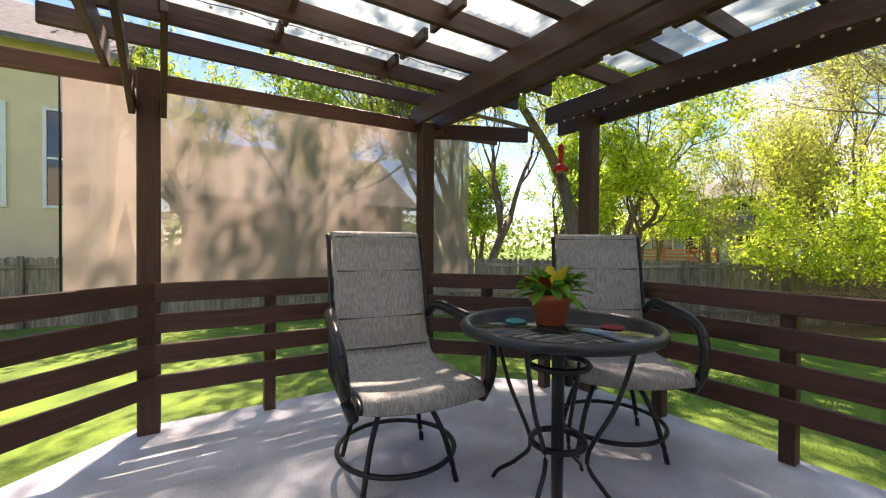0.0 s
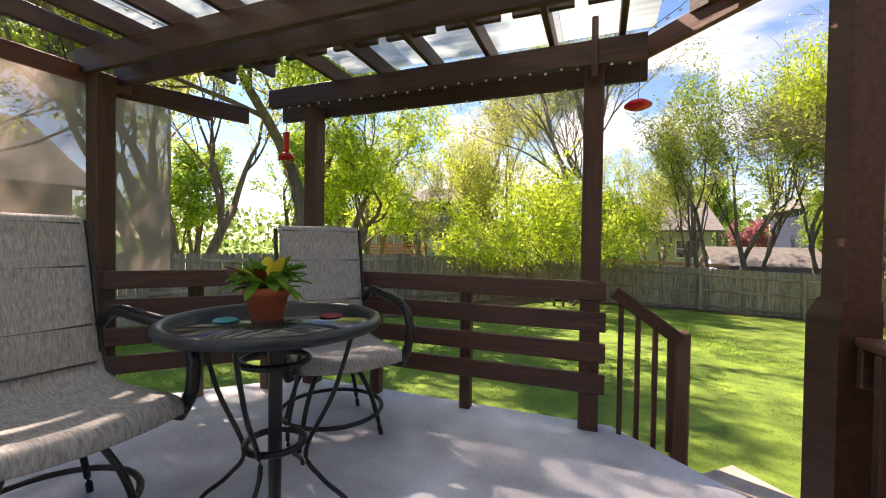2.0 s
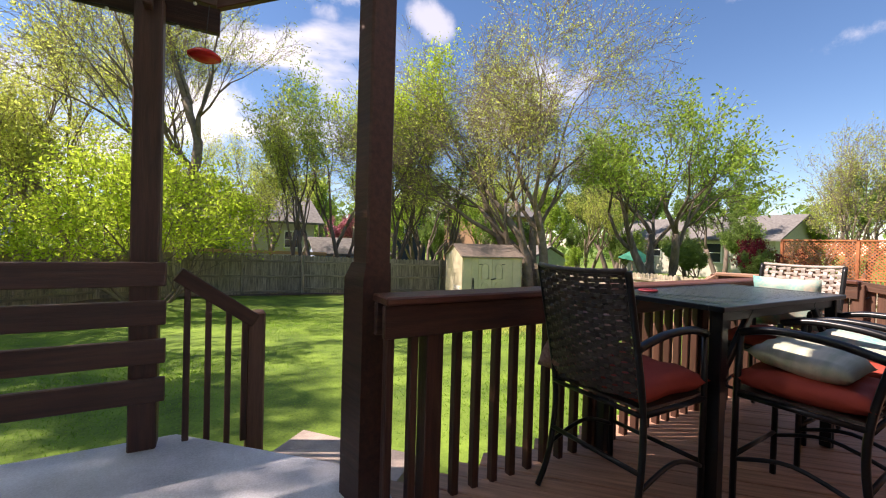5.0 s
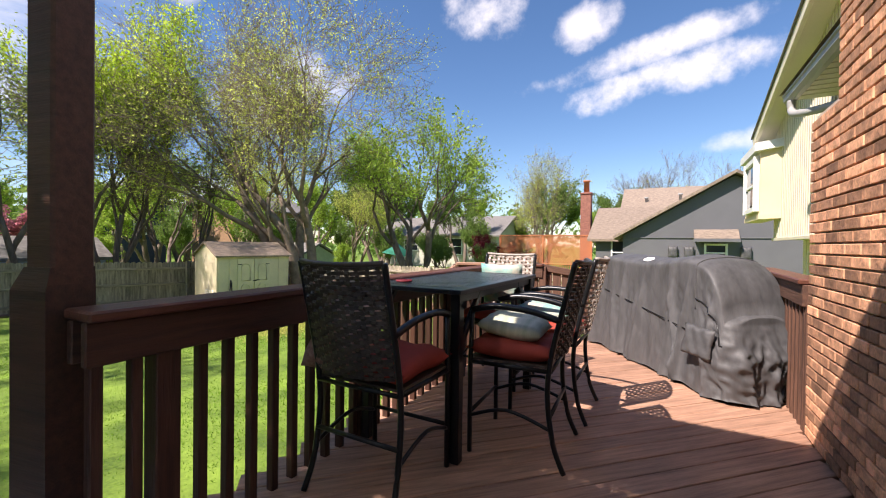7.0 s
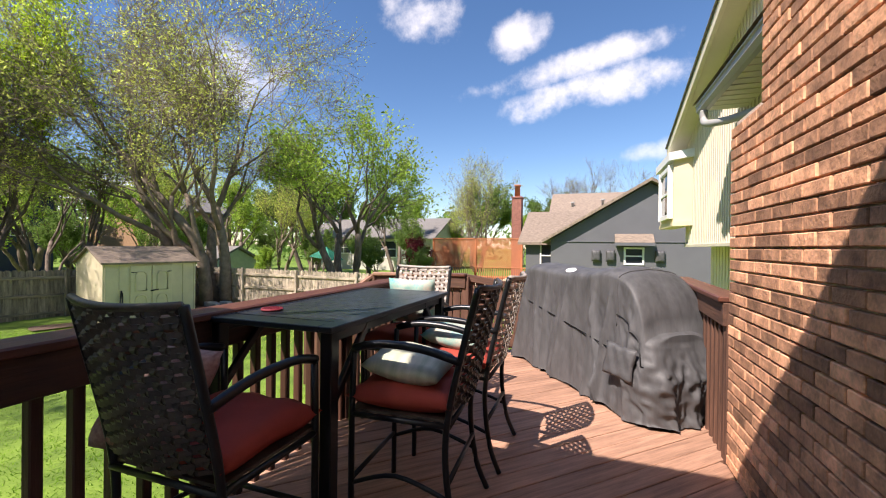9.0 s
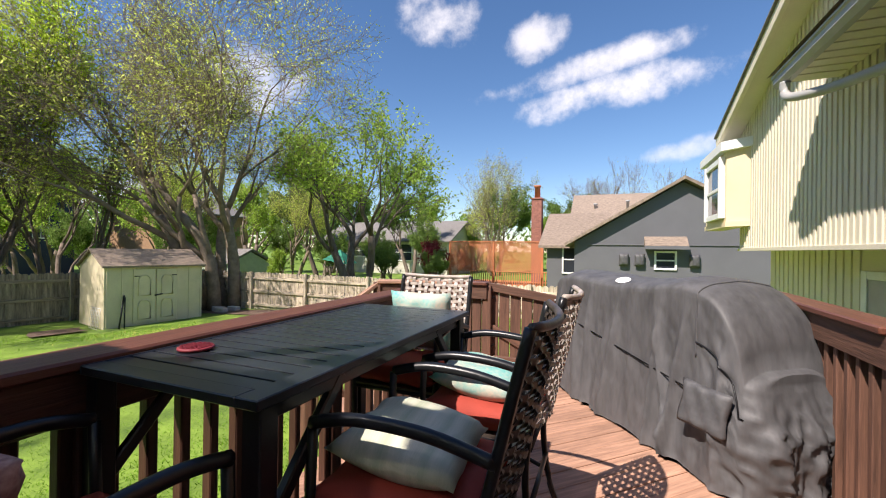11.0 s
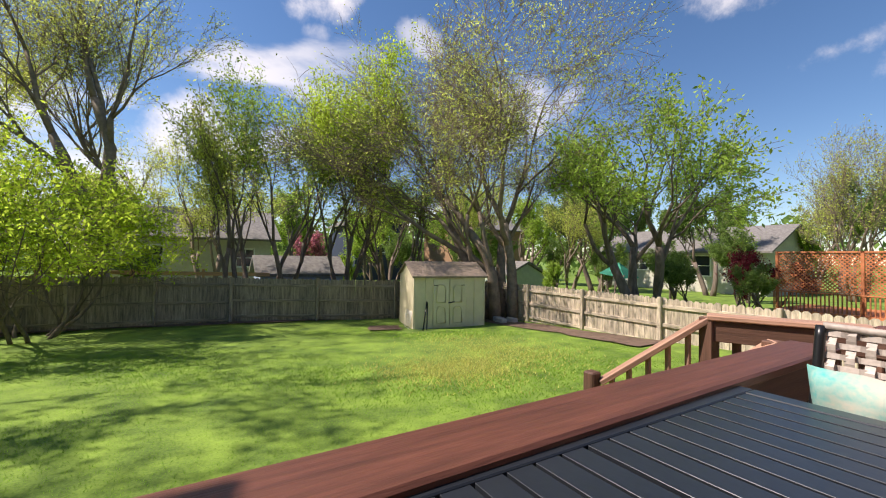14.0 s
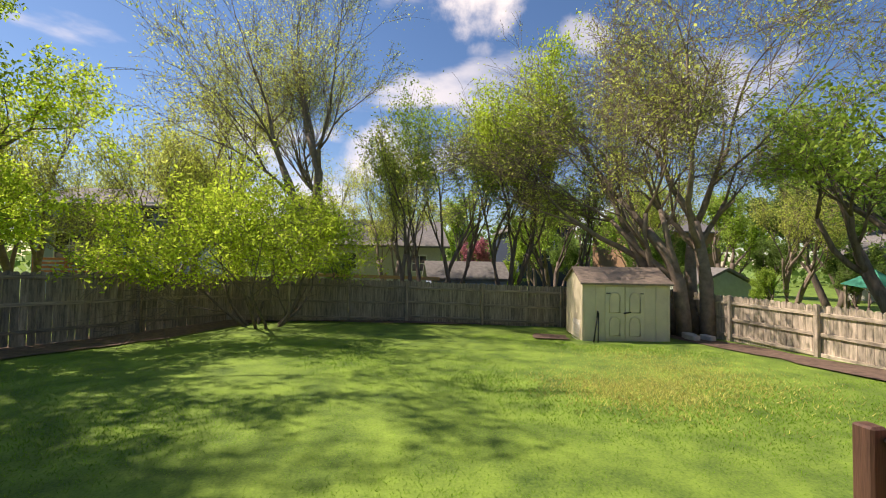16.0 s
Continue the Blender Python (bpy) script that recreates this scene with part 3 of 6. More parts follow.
light_string("string_lights", [(-2.79, -3.3, 2.66), (-2.79, -0.02, 2.66)])
light_string("string_lights", [(-2.98, -3.3, 2.575), (-2.98, 0.0, 2.575)])
light_string("string_lights", [(0.5, -3.97, 2.84), (-1.5, -3.97, 2.83)], 0.15)
light_string("string_lights", [(0.9, -3.1, 2.83), (-2.7, -3.1, 2.83)], 0.16)
light_string("string_lights", [(-2.9, -0.1, 2.83), (-2.2, 0.5, 2.95)], 0.09)


def hung_feeder(x, y, z):
    th = thing("hummingbird_feeder", (x, y, z), "bright red plastic hummingbird feeder hanging from the beam", "bird feeder", "feeders")
    T = Matrix.Translation((x, y, z))
    lathe("bottle", [(0.02, 0.06), (0.028, 0.10), (0.03, 0.2), (0.033, 0.25), (0.02, 0.262)], M_REDP, th, m=T)
    lathe("basin", [(0.05, -0.02), (0.075, 0.0), (0.07, 0.03), (0.02, 0.07)], M_REDP, th, m=T)
    for i in range(4):
        a = i * math.pi / 2
        tube("perch", [(x + 0.05 * math.cos(a), y + 0.05 * math.sin(a), z), (x + 0.10 * math.cos(a), y + 0.10 * math.sin(a), z - 0.01)], 0.012, M_REDP, th)
    tube("hanger", [(x, y, z + 0.26), (x, y, z + 0.36)], 0.003, M_BLACK, th, n=5)


hung_feeder(-2.98, -3.28, 2.20)
fd = thing("saucer_feeder", (-2.78, -0.08, 2.3), "red saucer hummingbird feeder with shallow bowl hanging from the beam", "bird feeder", "feeders")
T = Matrix.Translation((-2.74, -0.08, 2.30))
lathe("lid", [(0.085, 0.0), (0.088, 0.012), (0.06, 0.035), (0.012, 0.045)], M_REDP, fd, m=T)
lathe("bowl", [(0.02, -0.026), (0.055, -0.014), (0.08, -0.001)], M_REDP, fd, m=T)
tube("wire", [(-2.74, -0.08, 2.34), (-2.76, -0.06, 2.62)], 0.002, M_BLACK, fd, n=4)


# ---- patio furniture ----
def sling_chair(x, y, rz):
    """High swivel patio chair: padded sling seat and back, black arms, ring base."""
    th = thing("sling_chair", (x, y, 0), "high black swivel patio chair with grey woven padded sling", "chair", "sling chairs", rz=rz)
    B = pose(x, y, 0, 0, 0, rz) @ Matrix.Diagonal((1.2, 1.2, 1.1, 1))
    # sling profile in y-z; front is +y
    prof = smoothpts([(0, 0.415, 0.525), (0, 0.385, 0.575), (0, 0.10, 0.555), (0, -0.17, 0.565), (0, -0.25, 0.66), (0, -0.30, 0.85), (0, -0.36, 1.10), (0, -0.41, 1.30), (0, -0.44, 1.335), (0, -0.46, 1.30)], 6)
    n = len(prof)
    vs, fs = [], []
    W = 13
    for i, p in enumerate(prof):
        for j in range(W):
            u = 2 * j / (W - 1) - 1
            seam = 0.012 * abs(math.sin(i * math.pi / 8.0)) ** 0.4 * (1 - u ** 6)
            sag = -0.03 * (1 - u * u) * (1 if i < n * 0.4 else 0.5)
            vs.append((u * (0.275 if i < n * .45 else 0.265), p.y + (seam if i > n * 0.4 else 0), p.z + sag * (i < n * 0.45) + (seam if i < n * 0.4 else 0)))
    for i in range(n - 1):
        for j in range(W - 1):
            fs.append((i * W + j, i * W + j + 1, (i + 1) * W + j + 1, (i + 1) * W + j))
    s = raw("sling", vs, fs, M_SLING, th, "grey woven padded sling", True, B)
    md = s.modifiers.new("thick", 'SOLIDIFY')
    md.thickness = 0.018
    for k in (23, 29, 36, 43):
        p = prof[k]
        tube("seam", [(-0.25, p.y + 0.026, p.z), (0, p.y + 0.026, p.z - 0.004), (0.25, p.y + 0.026, p.z)], 0.006, M_COVER, th, "pressed cross seam", n=5, m=B)
    for sx in (-1, 1):
        X = sx * 0.285
        tube("side_frame", [(X, p.y, p.z - 0.01) for p in prof[2:-4]], 0.013, M_BLACK, th, m=B)
        tube("arm", smoothpts([(X, -0.29, 0.80), (sx * 0.31, -0.2, 0.875), (sx * 0.335, 0.0, 0.86), (sx * 0.35, 0.24, 0.83), (sx * 0.35, 0.35, 0.76), (sx * 0.335, 0.38, 0.60), (sx * 0.30, 0.35, 0.48)], 6), 0.026, M_BLACK, th, m=B)
        tube("arm_ridge", smoothpts([(X, -0.27, 0.83), (sx * 0.31, -0.18, 0.90), (sx * 0.335, 0.0, 0.885), (sx * 0.35, 0.24, 0.856), (sx * 0.35, 0.37, 0.77)], 6), 0.014, M_BLACK, th, m=B)
        tube("lower_rail", [(sx * 0.30, 0.35, 0.485), (sx * 0.29, 0.0, 0.47), (sx * 0.29, -0.27, 0.50), (sx * 0.288, -0.30, 0.82)], 0.016, M_BLACK, th, m=B)
    for yy in (-0.12, 0.12):
        tube("cross_bar", [(-0.29, yy, 0.485), (0.29, yy, 0.485)], 0.013, M_BLACK, th, m=B)
    lathe("swivel", [(0.09, 0.44), (0.09, 0.47), (0.05, 0.475)], M_BLACK, th, m=B)
    ring("foot_ring", (0, 0, 0.13), 0.30, 0.014, M_BLACK, th, m=B)
    for i in range(4):
        a = math.pi / 4 + i * math.pi / 2
        c, s2 = math.cos(a), math.sin(a)
        tube("leg", smoothpts([(0.05 * c, 0.05 * s2, 0.44), (0.16 * c, 0.16 * s2, 0.41), (0.25 * c, 0.25 * s2, 0.27), (0.30 * c, 0.30 * s2, 0.12), (0.33 * c, 0.33 * s2, 0.0)], 4), 0.014, M_BLACK, th, m=B)
    return th


sling_chair(-0.74, -2.60, -8)
sling_chair(-2.20, -2.12, -40)

TX, TY, TZ = -1.33, -1.83, 0.965
rt = thing("bistro_table", (TX, TY, 0), "round black metal bistro table with smoked glass top", "table")
T = Matrix.Translation((TX, TY, 0))
TR = 0.53
lathe("glass_top", [(TR - 0.05, TZ - 0.004), (TR - 0.05, TZ + 0.004)], M_TGLASS, rt, "dark reflective glass top", n=48, m=T)
ring("rim", (0, 0, TZ - 0.006), TR - 0.028, 0.028, M_TABLE, rt, n=56, m=T)
lathe("rim_skirt", [(TR - 0.06, TZ - 0.035), (TR - 0.01, TZ - 0.03), (TR - 0.015, TZ - 0.01), (TR - 0.06, TZ - 0.012)], M_TABLE, rt, n=56, m=T)
lathe("pedestal", [(0.03, 0.0), (0.034, 0.3), (0.034, 0.75), (0.05, 0.9), (0.09, TZ - 0.03)], M_BLACK, rt, n=20, m=T)
for zz, R in ((0.34, 0.14), (0.76, 0.16)):
    ring("collar_ring", (0, 0, zz), R, 0.018, M_BLACK, rt, m=T)
for i in range(4):
    a = radians(20) + i * math.pi / 2
    c, s2 = math.cos(a), math.sin(a)
    tube("leg", smoothpts([(0.40 * c, 0.40 * s2, TZ - 0.03), (0.30 * c, 0.30 * s2, 0.6), (0.16 * c, 0.16 * s2, 0.30), (0.24 * c, 0.24 * s2, 0.16), (0.36 * c, 0.36 * s2, 0.06), (0.40 * c, 0.40 * s2, 0.0)], 6), 0.012, M_BLACK, rt, m=T)


def potted_plant(x, y, z):
    th = thing("potted_plant", (x, y, z), "croton and foliage plant in an orange plastic pot on the table", "plant")
    T = Matrix.Translation((x, y, z))
    lathe("pot", [(0.078, 0.0), (0.103, 0.12), (0.114, 0.122), (0.119, 0.165), (0.110, 0.165), (0.105, 0.14)], M_TERRA, th, "orange plastic pot", m=T)
    lathe("soil", [(0.105, 0.135), (0.105, 0.14)], M_SOIL, th, m=T)
    rng = random.Random(5)
    for i in range(62):
        a = rng.random() * 6.28
        tall = i < 20
        L = rng.uniform(0.19, 0.32) if tall else rng.uniform(0.08, 0.14)
        el = rng.uniform(0.7, 1.4) if tall else rng.uniform(-0.3, 0.9)
        w = 0.034 if tall else 0.028
        p0 = Vector((0.03 * math.cos(a), 0.03 * math.sin(a), 0.14 + (0 if tall else rng.uniform(0, 0.13))))
        if not tall:
            p0 += Vector((0.06 * math.cos(a), 0.06 * math.sin(a), 0))
        d = Vector((math.cos(a) * math.cos(el), math.sin(a) * math.cos(el), math.sin(el)))
        side = Vector((-math.sin(a), math.cos(a), 0))
        V, F = [], []
        for k in range(7):
            t = k / 6
            c = p0 + d * L * t + Vector((0, 0, -0.35 * L * t * t))
            ww = w * math.sin(math.pi * min(1, t * 0.9 + 0.08)) ** 0.7
            V += [c - side * ww, c + Vector((0, 0, -0.006)), c + side * ww]
        for k in range(6):
            for s in (0, 1):
                F.append((3 * k + s, 3 * k + s + 1, 3 * k + s + 4, 3 * k + s + 3))
        m = (L_PLANTY if i % 4 == 0 else L_PLANTR if i % 5 == 0 else L_PLANT) if tall else L_PLANT
        raw("leaf", V, F, m, th, smooth=True, m=T)


potted_plant(TX + 0.02, TY - 0.04, TZ + 0.005)


def coaster(x, y, z, m, label):
    th = thing("coaster", (x, y, z), label, "coaster")
    T = Matrix.Translation((x, y, z))
    lathe("disc", [(0.05, 0.0), (0.056, 0.003), (0.056, 0.009), (0.05, 0.011)], m, th, m=T)
    for k in range(-3, 4):
        w = math.sqrt(0.05 ** 2 - (k * 0.014) ** 2)
        board("ridge", (x + k * 0.014, y - w, z + 0.012), (x + k * 0.014, y + w, z + 0.012), 0.005, 0.004, m, th, bevel=0.001)


coaster(TX - 0.16, TY + 0.22, TZ + 0.005, M_COASTR, "dark red round woven coaster on the glass table")
coaster(TX + 0.16, TY - 0.16, TZ + 0.005, M_COASTT, "teal round woven coaster on the glass table")


# ---- main post and deck railing ----
mp_ = thing("main_post", (-1.87, 0.66, 0), "tall dark brown notched timber post between patio and deck", "post", rz=12)
R = pose(-1.87, 0.66, 0, 0, 0, 12)
bm = bmesh.new()
bmbox(bm, 0, 0, 1.5, 0.135, 0.135, 3.1, 0.01)
part("shaft", bm, M_STAIN, mp_, m=R @ pose(0, 0, 0))
bm = bmesh.new()
vsx = [(-0.115, -0.085, -0.3), (0.068, -0.085, -0.3), (0.068, 0.068, -0.3), (-0.115, 0.068, -0.3), (-0.115, -0.085, 1.08), (0.068, -0.085, 1.08), (0.068, 0.068, 1.08), (-0.115, 0.068, 1.08), (-0.07, -0.07, 1.16), (0.066, -0.07, 1.16), (0.066, 0.066, 1.16), (-0.07, 0.066, 1.16)]
bv = [bm.verts.new(v) for v in vsx]
for q in ((3, 2, 1, 0), (0, 1, 5, 4), (1, 2, 6, 5), (2, 3, 7, 6), (3, 0, 4, 7), (4, 5, 9, 8), (5, 6, 10, 9), (6, 7, 11, 10), (7, 4, 8, 11), (8, 9, 10, 11)):
    bm.faces.new([bv[i] for i in q])
part("lower_sleeve", bm, M_STAIN, mp_, "thicker lower half with chamfered shoulder", m=R)

# patio stair rail and newel
sr = thing("stair_handrail", (-2.9, 0.2, -0.3), "dark brown handrail with thin square balusters beside the step", "handrail")
board("newel", (-3.03, 0.25, -0.5), (-3.03, 0.25, 0.76), 0.115, 0.115, M_BALU, sr, "square newel post", bevel=0.012)
A0, A1 = Vector((-2.9, -0.2, 1.03)), Vector((-2.99, 0.24, 0.70))
board("handrail", A0, A1, 0.06, 0.09, M_STAIN, sr)
for t in (0.12, 0.38, 0.64, 0.86):
    p = A0.lerp(A1, t)
    board("baluster", (p.x, p.y, -0.1), (p.x, p.y, p.z), 0.036, 0.036, M_STAIN, sr)


def picket_rail(name, a, b, label, mat_b, mat_c, z=1.02, posts=(), pitch=0.125, solid=False):
    """Deck railing: wide cap, fascia board and square balusters."""
    a, b = Vector((*a, 0)), Vector((*b, 0))
    th = thing(name, ((a.x + b.x) / 2, (a.y + b.y) / 2, 0), label, "deck railing", "deck railings")
    d = (b - a).normalized()
    nn = Vector((-d.y, d.x, 0))
    Z = Vector((0, 0, 1))
    board("cap", a + Z * (z - 0.019), b + Z * (z - 0.019), 0.185, 0.038, mat_c, th, "wide flat red-brown cap", bevel=0.008)
    for s in (-1, 1):
        board("fascia", a + Z * (z - 0.115) + nn * 0.05 * s, b + Z * (z - 0.115) + nn * 0.05 * s, 0.034, 0.15, mat_b, th)
    L = (b - a).length
    k = int(L / pitch)
    w = 0.10 if solid else 0.048
    for i in range(k + 1):
        p = a + d * (0.05 + i * pitch)
        if (p - a).length < L:
            board("baluster", p + Z * (-0.18), p + Z * (z - 0.045), w, 0.04, mat_b, th)
    for t in posts:
        p = a.lerp(b, t)
        board("post", p + Z * -0.4 - nn * 0.0, p + Z * (z - 0.04), 0.092, 0.092, mat_b, th)
    return th


picket_rail("deck_railing", (-1.70, 0.64), (-1.78, 4.55), "dark stained deck railing with red-brown cap and square balusters", M_STAIN, M_CAP, posts=(0.07, 0.38, 0.7, 0.995))
picket_rail("deck_railing", (0.94, 3.66), (1.02, 5.75), "weathered brown deck railing beside the brick wall", M_BALU, M_CAP, 1.05, (0.02, 0.6), 0.115, True)
picket_rail("deck_railing", (1.0, 5.85), (-0.62, 5.95), "weathered brown deck railing behind the grill", M_BALU, M_CAP, 1.02, (0.3, 0.99))
picket_rail("deck_railing", (-1.85, 5.75), (-1.45, 5.75), "short weathered railing beside the gate", M_BALU, M_CAP, 1.0, (0.0, 0.99), 0.11, True)

# gate
gt = thing("deck_gate", (-1.05, 5.75, 0), "closed weathered wooden board gate with diagonal brace", "gate")
for i in range(6):
    x = -1.40 + i * 0.125
    board("gate_board", (x, 5.79, 0.06), (x, 5.79, 0.93 - 0.02 * i), 0.115, 0.02, M_BALU, gt)
board("gate_rail", (-1.46, 5.765, 0.95), (-0.70, 5.765, 0.84), 0.04, 0.09, M_BALU, gt)
board("gate_rail", (-1.46, 5.765, 0.14), (-0.70, 5.765, 0.14), 0.04, 0.09, M_BALU, gt)
board("gate_brace", (-1.42, 5.76, 0.5), (-0.74, 5.76, 0.16), 0.035, 0.08, M_BALU, gt)
for z in (0.78, 0.25):
    tube("hinge", [(-1.46, 5.75, z), (-1.38, 5.75, z + 0.06)], 0.008, M_BLACK, gt)
tube("latch", [(-0.73, 5.74, 0.84), (-0.62, 5.74, 0.845)], 0.01, M_GUTTER, gt)
board("gate_post", (-0.62, 5.78, -0.3), (-0.62, 5.78, 1.0), 0.1, 0.1, M_BALU, gt)

# diagonal stairs to the lawn
st = thing("deck_stairs", (-2.5, 4.7, -0.4), "brown wooden stairs from the deck down to the lawn", "stairs")
SD = Vector((-0.707, -0.707, 0))
for i in range(3):
    o = SD * (0.13 + 0.26 * i) + Vector((0, 0, -0.15 - 0.14 * i))
    board("tread", Vector((-2.0, 4.68, 0)) + o, Vector((-2.62, 5.34, 0)) + o, 0.25, 0.04, M_DECK, st)
for p in ((-2.0, 4.68), (-2.62, 5.34)):
    board("stringer", (p[0], p[1], -0.12), (p[0] - 0.56, p[1] - 0.56, -0.55), 0.04, 0.22, M_BALU, st)
for (tx, ty), (nx, ny), nz_ in (((-2.62, 5.35), (-3.18, 4.77), 0.52), ((-1.98, 4.70), (-2.57, 4.12), 0.47)):
    sh = thing("stair_railing", (nx, ny, -0.4), "brown stair handrail with thin balusters and square newel", "stair railing", "deck stair railings")
    board("newel", (nx, ny, -0.5), (nx, ny, nz_), 0.1, 0.1, M_BALU, sh, bevel=0.012)
    board("top_post", (tx, ty, -0.3), (tx, ty, 0.98), 0.092, 0.092, M_BALU, sh)
    a, b = Vector((tx, ty, 0.97)), Vector((nx + 0.04, ny + 0.04, nz_ - 0.08))
    board("handrail", a, b, 0.09, 0.04, M_DECK, sh)
    for t in (0.18, 0.36, 0.54, 0.72, 0.88):
        p = a.lerp(b, t)
        board("baluster", (p.x, p.y, -0.1 - 0.35 * t), p, 0.034, 0.034, M_DECK, sh)
picket_rail("deck_railing", (-2.64, 5.37), (-1.85, 5.75), "brown deck railing beyond the stairs", M_BALU, M_DECK, 1.0, (0.02,), 0.13)


# ---- dining furniture ----
TB = (-1.70, 2.06, -0.96, 3.58)
dt = thing("dining_table", (-1.33, 2.82, 0), "tall black metal slatted dining table on the deck", "table")
x0, y0, x1, y1 = TB
for nm, q in (("frame_side", (x0, y0, x0 + 0.07, y1)), ("frame_side", (x1 - 0.07, y0, x1, y1)), ("frame_end", (x0 + 0.07, y0, x1 - 0.07, y0 + 0.06)), ("frame_end", (x0 + 0.07, y1 - 0.06, x1 - 0.07, y1)), ("middle_bar", (x0 + 0.07, 2.80, x1 - 0.07, 2.85))):
    box(nm, q[0], q[1], 0.968 if nm == "middle_bar" else 0.975, q[2], q[3], 0.982 if nm == "middle_bar" else 1.002, M_TABLE, dt, bevel=0.003)
for h0, h1 in ((y0 + 0.058, 2.822), (2.828, y1 - 0.058)):
    for i in range(10):
        p_ = (h1 - h0) / 10
        box("slat", x0 + 0.072, h0 + i * p_ + 0.005, 0.980, x1 - 0.072, h0 + (i + 1) * p_ - 0.005, 0.9995, M_TABLE, dt, bevel=0.0008)
for sx in (0, 1):
    for sy in (0, 1):
        X, Y = (x0 + 0.05, x1 - 0.05)[sx], (y0 + 0.06, y1 - 0.06)[sy]
        box("leg", X - 0.03, Y - 0.03, 0, X + 0.03, Y + 0.03, 0.975, M_BLACK, dt, bevel=0.004)
        board("brace", (X, Y, 0.62), (X, Y + (0.32 if sy == 0 else -0.32), 0.96), 0.03, 0.04, M_BLACK, dt)
for X in (x0 + 0.05, x1 - 0.05):
    board("apron", (X, y0 + 0.09, 0.945), (X, y1 - 0.09, 0.945), 0.025, 0.05, M_BLACK, dt)
coaster(-1.52, 2.33, 1.002, M_COASTR, "dark red round woven coaster on the slatted table")


def weave(W, H, nh, nv, curve, fill=0.78, fillv=0.45):
    """An interlaced panel of flat strips, x across and z up, bowed back by curve."""
    V, F = [], []

    def strip(pts, w, vert):
        b = len(V)
        for k, (x, y, z) in enumerate(pts):
            for o in (-w / 2, w / 2):
                for dy in (-0.002, 0.002):
                    V.append((x + (o if vert else 0), y + dy, z + (0 if vert else o)))
        for k in range(len(pts) - 1):
            a, c = b + 4 * k, b + 4 * k + 4
            F.extend([(a, a + 2, c + 2, c), (a + 1, c + 1, c + 3, a + 3), (a, c, c + 1, a + 1), (a + 2, a + 3, c + 3, c + 2)])
    bow = lambda x: -curve * (1 - (2 * x / W) ** 2)
    for i in range(nh):
        z = (i + 0.5) * H / nh
        pts = []
        for k in range(2 * nv + 1):
            x = -W / 2 + W * k / (2 * nv)
            s = 0.007 * math.sin(math.pi * (k / 2 + 0.0 + i) + math.pi / 2)
            pts.append((x, bow(x) + s, z))
        strip(pts, H / nh * fill, False)
    for j in range(nv):
        x = -W / 2 + (j + 0.5) * W / nv
        pts = []
        for k in range(2 * nh + 1):
            z = H * k / (2 * nh)
            s = -0.007 * math.sin(math.pi * (k / 2 + j) + 0.4)
            pts.append((x, bow(x) + s, z))
        strip(pts, W / nv * fillv, True)
    return V, F


WV = weave(0.50, 0.56, 24, 10, 0.05)
WV_OPEN = weave(0.50, 0.56, 15, 11, 0.05, 0.52, 0.55)   # the bleached chairs have a more open lattice


def dining_chair(x, y, rz, wick, pill, label):
    """Counter-height chair: woven back, black tube frame and arms, thick red seat cushion. Faces +y before turning."""
    th = thing("dining_chair", (x, y, 0), label, "chair", "chairs round the deck table", rz=rz)
    B = pose(x, y, 0, 0, 0, rz)
    lean = B @ Matrix.Translation((0, -0.25, 0.62)) @ Matrix.Rotation(radians(13), 4, 'X')
    wv = WV_OPEN if wick is M_WICKERL else WV
    raw("woven_back", wv[0], wv[1], wick, th, "interlaced resin wicker back", m=lean)["kind"] = "stuff"
    tube("top_rail", [(-0.25 + 0.05 * k, -0.05 * (1 - ((-0.25 + 0.05 * k) / 0.25) ** 2), 0.565) for k in range(11)], 0.013, wick, th, m=lean)
    for s in (-1, 1):
        X = 0.255 * s
        tube("back_leg", smoothpts([(X, -0.375, 1.17), (X, -0.31, 0.9), (X, -0.25, 0.62), (X, -0.235, 0.4), (X * 1.02, -0.27, 0.15), (X * 1.05, -0.33, 0.0)], 5), 0.0155, M_BLACK, th, m=B)
        tube("front_leg", [(X, 0.22, 0.86), (X, 0.23, 0.55), (X, 0.23, 0.0)], 0.0155, M_BLACK, th, m=B)
        tube("arm", smoothpts([(X, -0.30, 0.84), (X * 1.02, -0.12, 0.885), (X * 1.04, 0.08, 0.895), (X * 1.02, 0.22, 0.865)], 5), 0.019, M_BLACK, th, m=B)
        tube("side_stretcher", smoothpts([(X, -0.26, 0.22), (X, 0, 0.29), (X, 0.23, 0.22)], 5), 0.011, M_BLACK, th, m=B)
        tube("seat_rail", [(X, -0.25, 0.55), (X, 0.23, 0.55)], 0.014, M_BLACK, th, m=B)
    for yy, z in ((0.23, 0.55), (-0.25, 0.55), (0.23, 0.24), (-0.25, 0.30)):
        tube("cross_bar", [(-0.255, yy, z), (0.255, yy, z)], 0.012, M_BLACK, th, m=B)
    bm = bmesh.new()
    bmbox(bm, 0, 0, 0.57, 0.5, 0.48, 0.012)
    part("seat_panel", bm, M_WICKER, th, m=B)
    pillow("seat_cushion", 0.54, 0.52, 0.115, M_RED, th, B @ Matrix.Translation((0, 0.0, 0.632)), "thick brick-red seat cushion", 0.3)
    if pill:
        p = thing("throw_pillow", (B @ Vector((0, -0.1, 0.69)))[:], pill[1], "pillow", "throw pillows", rz=rz)
        pillow("cover", 0.42, 0.40, 0.13, pill[0], p, B @ pose(*pill[2]))
    return th


